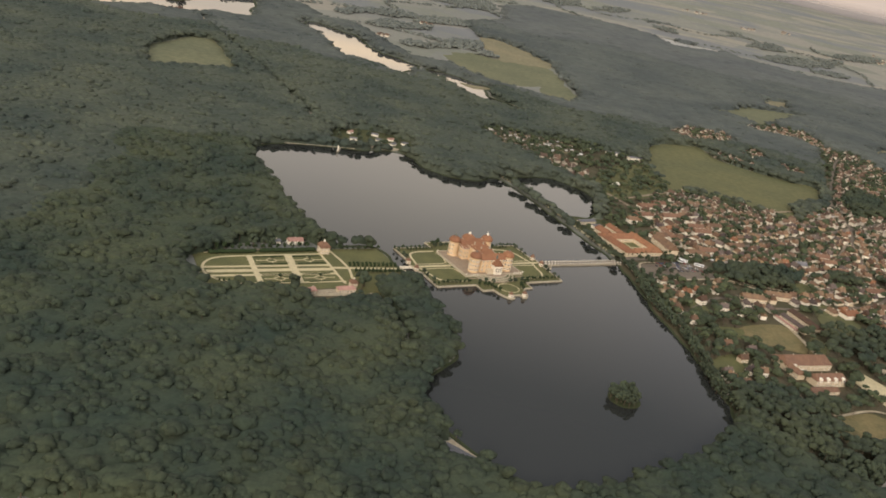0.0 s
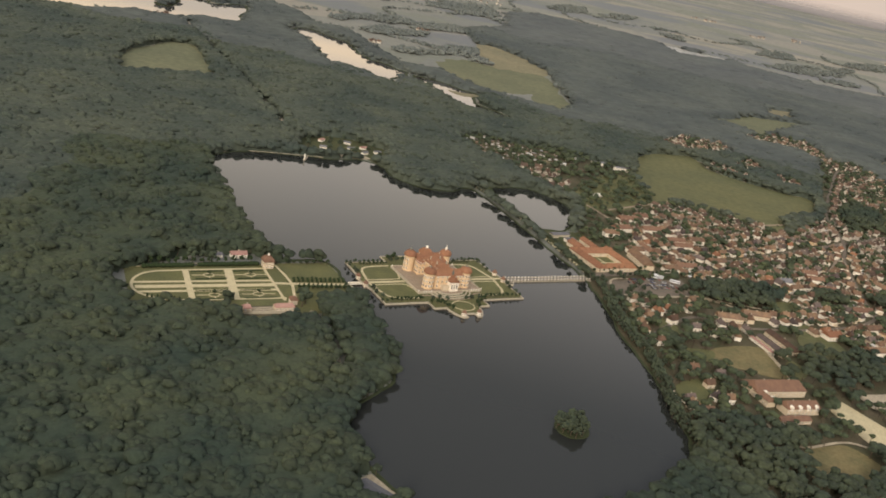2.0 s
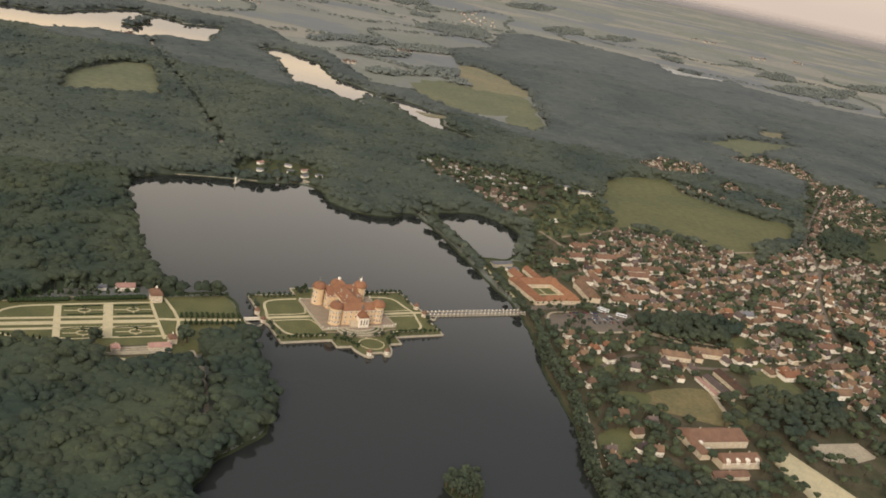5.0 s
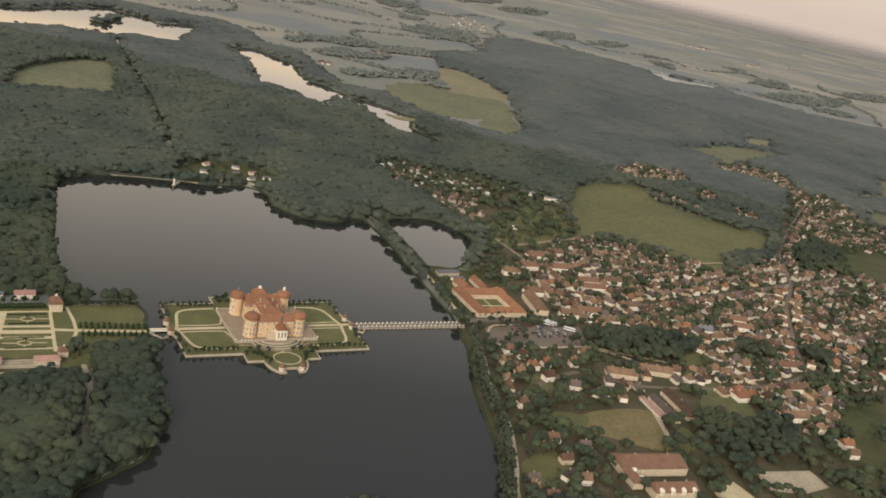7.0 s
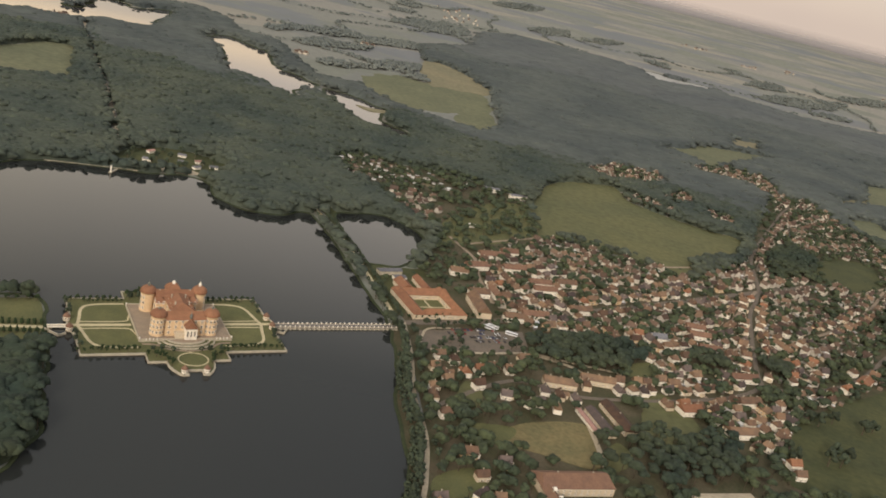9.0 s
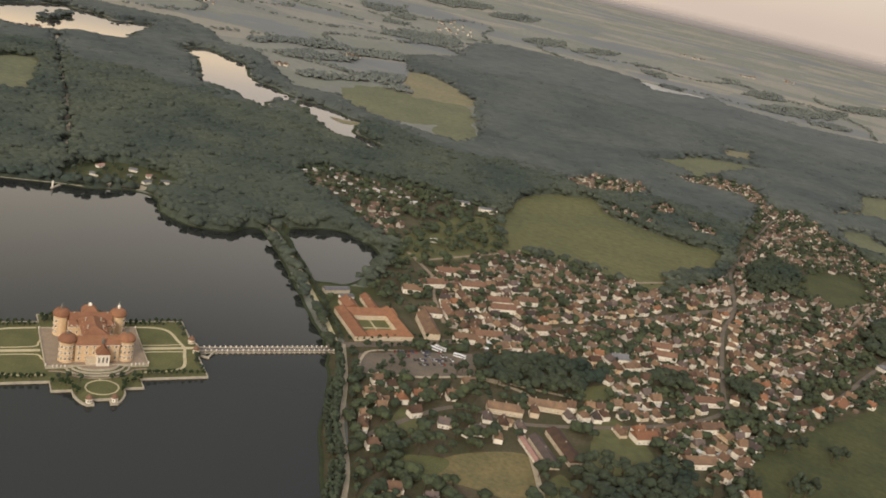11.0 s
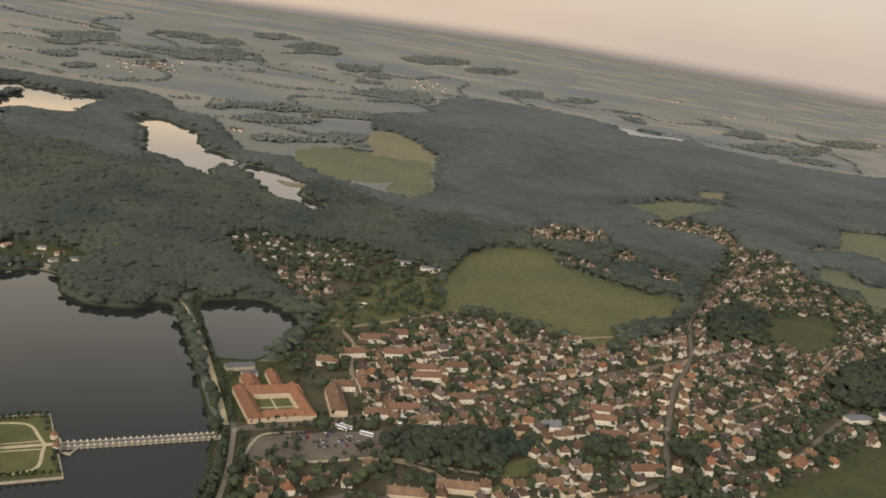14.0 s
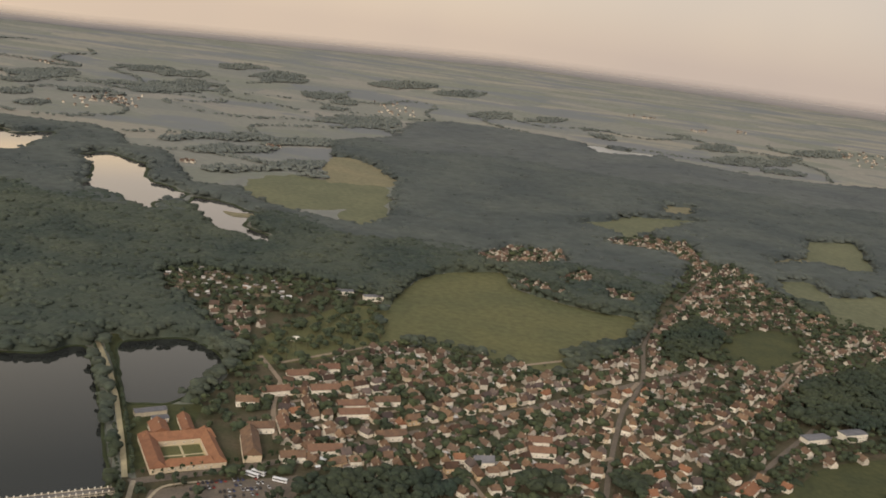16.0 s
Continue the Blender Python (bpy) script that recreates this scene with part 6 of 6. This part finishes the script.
# hamlets on the far plain
for cx, cy, rx, ry, n in ((-810, 2950, 110, 240, 44), (-130, 3880, 120, 170, 20), (1650, 3990, 110, 110, 34), (-645, 1896, 34, 22, 10), (-262, 2167, 22, 10, 4), (-188, 2538, 25, 14, 5), 
                          (865, 4326, 60, 20, 8), (1047, 4203, 70, 20, 9), (1224, 4244, 60, 20, 7), (142, 3586, 10, 8, 2), (-1430, 3704, 50, 30, 8)):
    for i in range(n):
        FAR_SPOTS.append((cx + RND.gauss(0, 0.5) * rx, cy + RND.gauss(0, 0.5) * ry, RND.uniform(0, 180)))


def joined_houses(spots):
    """The houses too many to count: walls and roofs of the rest of the village."""
    bw, br = [[], []], [[], []]
    for x, y, turn in spots:
        m = pose(x, y, 0.1 + float(ground_z(x, y)), 0, 0, turn)
        l, w, h, r = RND.uniform(7, 10.5), RND.uniform(6.0, 7.6), RND.uniform(3.6, 5.6), RND.uniform(2.9, 4.0)
        if y > 2600:
            l, w = l * 0.9, w * 0.85
        c = [(-l / 2, -w / 2), (l / 2, -w / 2), (l / 2, w / 2), (-l / 2, w / 2)]
        p = [(a, b, 0) for a, b in c] + [(a, b, h) for a, b in c] + [(-l / 2, 0, h + r * 0.93), (l / 2, 0, h + r * 0.93)]
        k = len(bw[0])
        bw[0] += [tuple(m @ Vector(q)) for q in p]
        bw[1] += [tuple(k + i for i in f) for f in ((0, 1, 5, 4), (2, 3, 7, 6), (1, 2, 6, 9, 5), (3, 0, 4, 8, 7))]
        e = 0.45
        q = [(-l / 2 - e, -w / 2 - e, h - 0.3), (l / 2 + e, -w / 2 - e, h - 0.3), (l / 2 + e, w / 2 + e, h - 0.3), (-l / 2 - e, w / 2 + e, h - 0.3), (-l / 2 - e, 0, h + r), (l / 2 + e, 0, h + r)]
        q += [(a, b, z - 0.3) for a, b, z in q]
        k = len(br[0])
        br[0] += [tuple(m @ Vector(t)) for t in q]
        br[1] += [tuple(k + i for i in f) for f in ((0, 1, 5, 4), (2, 3, 4, 5), (7, 6, 10, 11), (9, 8, 11, 10), (0, 4, 10, 6), (4, 3, 9, 10), (1, 7, 11, 5), (5, 11, 8, 2), (0, 6, 7, 1), (3, 2, 8, 9))]
        if RND.random() < 0.8:
            a = RND.uniform(-0.3, 0.3) * l
            k = len(bw[0])
            bw[0] += [tuple(m @ Vector((a + i, j, z))) for z in (h + r * 0.5, h + r + 0.9) for i, j in ((-0.4, -0.4), (0.4, -0.4), (0.4, 0.4), (-0.4, 0.4))]
            bw[1] += [tuple(k + i for i in f) for f in ((0, 1, 5, 4), (1, 2, 6, 5), (2, 3, 7, 6), (3, 0, 4, 7), (4, 5, 6, 7))]
    for name, (vs, fs), mat, label in (("distant_houses", bw, M["far_wall"], "pale plastered walls of crowded village houses"), ("distant_roofs", br, M["far_roof"], "red and brown tiled roofs of crowded village houses")):
        me = bpy.data.meshes.new(name)
        me.from_pydata(vs, [], fs)
        me.materials.append(mat)
        tagged(new(name, me), label, "houses", kind="stuff")


joined_houses(FAR_SPOTS)


def shed_paint():
    """Sheds, garages and glasshouses: each one of a few colours."""
    m = surface("shed_mix", (0.3, 0.25, 0.2), (0.26, 0.22, 0.18), 0.4, 0.85)
    n, ln = m.node_tree.nodes, m.node_tree.links
    ramp = n.new("ShaderNodeValToRGB")
    ramp.color_ramp.interpolation = "CONSTANT"
    for k, c in ((0.0, (0.17, 0.11, 0.075)), (0.24, (0.60, 0.56, 0.50)), (0.44, (0.11, 0.09, 0.075)), (0.60, (0.33, 0.29, 0.25)), (0.80, (0.24, 0.15, 0.095)), (0.93, (0.72, 0.70, 0.66))):
        e = ramp.color_ramp.elements[0] if k == 0.0 else ramp.color_ramp.elements.new(k)
        e.position, e.color = k, (*c, 1)
    ln.new(n.new("ShaderNodeNewGeometry").outputs["Random Per Island"], ramp.inputs[0])
    tint = n.new("ShaderNodeMix")
    tint.data_type = "RGBA"
    tint.inputs[0].default_value = 0.85
    ln.new(n["Principled BSDF"].inputs["Base Color"].links[0].from_socket, tint.inputs[6])
    ln.new(ramp.outputs[0], tint.inputs[7])
    ln.new(tint.outputs[2], n["Principled BSDF"].inputs["Base Color"])
    return m


def sheds(spots, name, label):
    """Small outbuildings too many to count, with lean-to or ridged roofs, in one mesh."""
    vs, fs = [], []
    for x, y, turn, k in spots:
        m = pose(x, y, 0.1, 0, 0, turn)
        l, w, h, r = RND.uniform(2.6, 6.0) * k, RND.uniform(2.2, 3.6) * k, RND.uniform(2.1, 2.7), RND.uniform(0.3, 1.3)
        c = [(-l / 2, -w / 2), (l / 2, -w / 2), (l / 2, w / 2), (-l / 2, w / 2)]
        q = [(a, b, 0) for a, b in c] + [(a, b, h) for a, b in c]
        b0 = len(vs)
        vs += [tuple(m @ Vector(v)) for v in q]
        fs += [tuple(b0 + i for i in f) for f in ((0, 1, 5, 4), (1, 2, 6, 5), (2, 3, 7, 6), (3, 0, 4, 7), (4, 5, 6, 7))]
        e = 0.25
        if RND.random() < 0.5:
            q = [(-l / 2 - e, -w / 2 - e, h - 0.1), (l / 2 + e, -w / 2 - e, h - 0.1), (l / 2 + e, w / 2 + e, h - 0.1), (-l / 2 - e, w / 2 + e, h - 0.1), (-l / 2 - e, 0, h + r), (l / 2 + e, 0, h + r)]
            faces = ((0, 1, 5, 4), (2, 3, 4, 5), (0, 4, 3), (1, 2, 5), (3, 2, 1, 0))
        else:
            q = [(-l / 2 - e, -w / 2 - e, h + 0.02), (l / 2 + e, -w / 2 - e, h + 0.02), (l / 2 + e, w / 2 + e, h + 0.5 * r), (-l / 2 - e, w / 2 + e, h + 0.5 * r)]
            q += [(a, b, z + 0.18) for a, b, z in q]
            faces = ((4, 5, 6, 7), (3, 2, 1, 0), (0, 1, 5, 4), (1, 2, 6, 5), (2, 3, 7, 6), (3, 0, 4, 7))
        b0 = len(vs)
        vs += [tuple(m @ Vector(v)) for v in q]
        fs += [tuple(b0 + i for i in f) for f in faces]
    me = bpy.data.meshes.new(name)
    me.from_pydata(vs, [], fs)
    me.materials.append(M["sheds"])
    return tagged(new(name, me), label, "sheds", kind="stuff")


M["sheds"] = shed_paint()
SHED_SPOTS = []
near_houses = list(TAKEN)
for hx, hy, hr in near_houses:
    for i in range(2):
        a, d = RND.uniform(0, 6.28), RND.uniform(hr + 1.5, hr + 6.5)
        x, y = hx + d * math.cos(a), hy + d * math.sin(a)
        if hy < 1950 and RND.random() < 0.8 and in_zone(x, y) and clear_of(x, y, 0.6):
            SHED_SPOTS.append((x, y, 38 + RND.choice((0, 90)) + RND.uniform(-20, 20), 1.0))
            TAKEN.append((x, y, 1.8))
sheds(SHED_SPOTS, "garden_sheds", "garages and sheds in the gardens of the village")
x, y = scatter(0, 200, 1320, 1460, 9.5)
k = inside(x, y, ALLOTMENT)
plots = [(a, b, 30 + RND.uniform(-12, 12), RND.uniform(0.8, 1.2)) for a, b in zip(x[k], y[k]) if RND.random() < 0.5]
TAKEN += [(a, b, 2.4) for a, b, _, _ in plots]
sheds(plots, "allotment_sheds", "small arbours and huts on allotment gardens")
for i in range(26):
    a, b = RND.uniform(20, 185), RND.uniform(1335, 1450)
    if inside(np.array([a]), np.array([b]), ALLOTMENT)[0]:
        sheet("ground_plot_%d" % (i + 1), [(a - 7, b - 4), (a + 5, b - 1), (a + 4, b + 6), (a - 8, b + 3)], 0.34 + 0.002 * i, M[RND.choice(("lawn", "meadow", "pasture", "stubble"))], "small garden plot of the allotments", "garden plot", 0.2)

# ---- village trees ----
x, y = scatter(0, 1000, 560, 2100, 6.0)
k = inside(x, y, VILLAGE)
hamlets = np.zeros(len(x), bool)
for e in (HAMLET, ALLOTMENT, *FAR_HAMLETS):
    hamlets |= inside(x, y, e)
k |= hamlets
open_ground = np.zeros(len(x), bool)
for e in (*LAWNS, MEADOW, LOT, SPORT, GREEN_A, GREEN_B, GREEN_C, ARENA, ARENA_B, PALE):
    open_ground |= inside(x, y, e)
for _, line, width, _, _ in ROADS:
    open_ground |= near_line(x, y, line, width / 2 + 2.4)
k &= ~open_ground
tx = np.array([(a, b, r) for a, b, r in TAKEN])
dense = inside(x, y, GROVE) | inside(x, y, GROVE_B) | inside(x, y, GROVE_C) | inside(x, y, GROVE_D) | inside(x, y, GROVE_E) | inside(x, y, GROVE_F) | inside(x, y, GROVE_G) | inside(x, y, SOUTH_WOOD)
built = inside(x, y, HOUSES)
south = (y < 900 + 0.35 * (x - 250)) & ~built
park = (inside(x, y, rounded(GREEN_D)) | ((x > 150) & (x < 300) & (y > 1200) & (y < 1440))) & ~built & ~dense
luck = NPR.uniform(0, 1, len(x))
k &= (dense & (luck < np.where(inside(x, y, SOUTH_WOOD), 0.6, 0.92))) | (built & ~dense & (luck < 0.62)) | (south & ~dense & (luck < np.where(y < 690, 0.85, np.where(x < 300, 0.46, 0.30)))) | (park & (luck < 0.24)) | (~built & ~dense & ~south & ~park & (luck < 0.42))
k &= np.array([((tx[:, 0] - a) ** 2 + (tx[:, 1] - b) ** 2 > (tx[:, 2] + 0.2) ** 2).all() for a, b in zip(x, y)])
big = k & (dense | south | park)
near = big & (y < 800) & (x < 420)
single = np.where(near)[0][:20]
for i in single:
    plant("broad", x[i], y[i], 0.1, "village trees", RND.uniform(0.75, 1.05))
rest = big.copy()
rest[single] = False
dark = rest & ((south & (y < 690)) | inside(x, y, GROVE) | inside(x, y, SOUTH_WOOD) | inside(x, y, GROVE_B) | inside(x, y, GROVE_C) | inside(x, y, GROVE_D) | inside(x, y, GROVE_E) | inside(x, y, GROVE_F))
rest &= ~dark
wood("grove", x[dark], y[dark], NEAR_KINDS, M["leaf"], "dense dark groves among the houses", (4.6, 1.0), (12.0, 1.6))
wood("grove", x[rest], y[rest], NEAR_KINDS, M["leaf_garden"], "groves of dark green trees among the houses", (4.0, 1.0), (9.5, 1.8))
small = k & ~dense & ~south & ~park
wood("garden_trees", x[small], y[small], MID_KINDS, M["leaf_garden"], "garden trees and bushes between the houses", (3.4, 1.2), (7.2, 2.2), trunks=False)
plant_row("small", ALLEE[1:12], 6.5, 6.5, "avenue trees", 1.25, 0.2, 0.3)
plant_row("small", ALLEE[3:12], 6.5, -6.5, "avenue trees", 1.25, 0.2, 0.3)
for x, y in ((231, 921), (236, 930), (241, 936), (229, 914), (290, 953), (286, 949), (244, 928), (221, 947), (226, 950), (218, 897), (240, 905), (248, 912)):
    plant("broad", x, y, 0.1, "car park trees", 0.85)
for x, y in ((549, 911), (550, 896), (539, 892), (557, 905), (530, 962), (539, 960), (549, 961), (564, 974), (588, 968), (599, 977), (509, 898), (509, 880)):
    plant("broad", x, y, 0.2, "pasture trees", 1.15)


# ---- car park ----
def car_proto(colour):
    o = thing("car", "parked " + colour + " car on the grey car park", "car", "parked cars")
    b = box(bmesh.new(), 0, 0, 0.35, 3.9, 1.65, 0.55)
    bmesh.ops.bevel(b, geom=b.edges[:], offset=0.15, segments=1, affect="EDGES")
    part("body", b, M["car_" + colour], o)
    c = bmesh.new()
    bmesh.ops.create_cone(c, cap_ends=True, segments=4, radius1=1.35, radius2=0.95, depth=0.55, matrix=pose(-0.2, 0, 1.15) @ Matrix.Diagonal((1.25, 0.85, 1, 1)) @ pose(0, 0, 0, 0, 0, 45))
    part("cabin", c, M["glass"], o)
    for sx in (-1.2, 1.2):
        for sy in (-0.75, 0.75):
            bw = bmesh.new()
            bmesh.ops.create_cone(bw, cap_ends=True, segments=10, radius1=0.32, radius2=0.32, depth=0.2, matrix=pose(sx, sy, 0.32, 90))
            part("wheel", bw, M["rubber"], o)
    return o


for name, c in (("white", (0.75, 0.73, 0.7)), ("silver", (0.42, 0.42, 0.42)), ("black", (0.03, 0.03, 0.035)), ("red", (0.35, 0.04, 0.03)), ("blue", (0.05, 0.08, 0.2))):
    M["car_" + name] = surface("car_paint_" + name, c, tuple(0.9 * q for q in c), 1.0, 0.3)
M["rubber"] = surface("tyre_rubber", (0.03, 0.03, 0.03), (0.04, 0.04, 0.04), 2.0, 0.9)
cars = [car_proto(c) for c in ("white", "silver", "black", "red", "blue")]
started = set()
LOTM = pose(258, 955, 0.3, 0, 0, 31)
for row, (v, u0, n) in enumerate(((14, -20, 14), (7, -26, 17), (0, -14, 15), (-7, -6, 12))):
    for j in range(n):
        if RND.random() < 0.62:
            o = RND.choice(cars)
            m = LOTM @ pose(u0 + j * 3.0, v, 0, 0, 0, 90 + RND.uniform(-6, 6))
            if o.name in started:
                copy_thing(o, m)
            else:
                started.add(o.name)
                o.matrix_basis = m


def bus(m):
    o = thing("bus", "white touring coach with dark windows on the car park", "bus", "coaches", m)
    b = box(bmesh.new(), 0, 0, 0.4, 10.5, 2.5, 2.7)
    bmesh.ops.bevel(b, geom=b.edges[:], offset=0.2, segments=2, affect="EDGES")
    part("body", b, M["car_white"], o)
    for s in (-1, 1):
        part("window_band", box(bmesh.new(), 0, 1.26 * s, 1.7, 9.6, 0.06, 0.9), M["glass"], o)
    part("windscreen", box(bmesh.new(), 5.26, 0, 1.4, 0.06, 2.1, 1.3), M["glass"], o)
    for sx in (-3, 3.3):
        for sy in (-1.1, 1.1):
            bw = bmesh.new()
            bmesh.ops.create_cone(bw, cap_ends=True, segments=12, radius1=0.5, radius2=0.5, depth=0.3, matrix=pose(sx, sy, 0.5, 90))
            part("wheel", bw, M["rubber"], o)


for x, y, a in ((264, 979, -15), (267, 983, -15), (284, 978, -5)):
    bus(pose(x, y, 0.3, 0, 0, a))
for line, w, k in ((rounded([(214, 905), (212, 930), (216, 947), (240, 963)], False), 2.2, 0), (rounded([(222, 908), (262, 925), (303, 950), (345, 955), (385, 960)], False), 3.0, 1), (rounded([(303, 950), (340, 945), (352, 925)], False), 4.0, 2),
                   (rounded([(320, 700), (328, 680), (345, 676), (385, 700), (420, 690)], False), 2.6, 3), (rounded([(338, 895), (352, 850), (363, 795), (363, 770)], False), 4.0, 4)):
    tagged(link("path_park", strip_mesh(bmesh.new(), line, w, 0.62 + 0.006 * k, 0.2), M["sand"]), "pale sandy footpath", "path", kind="structure")
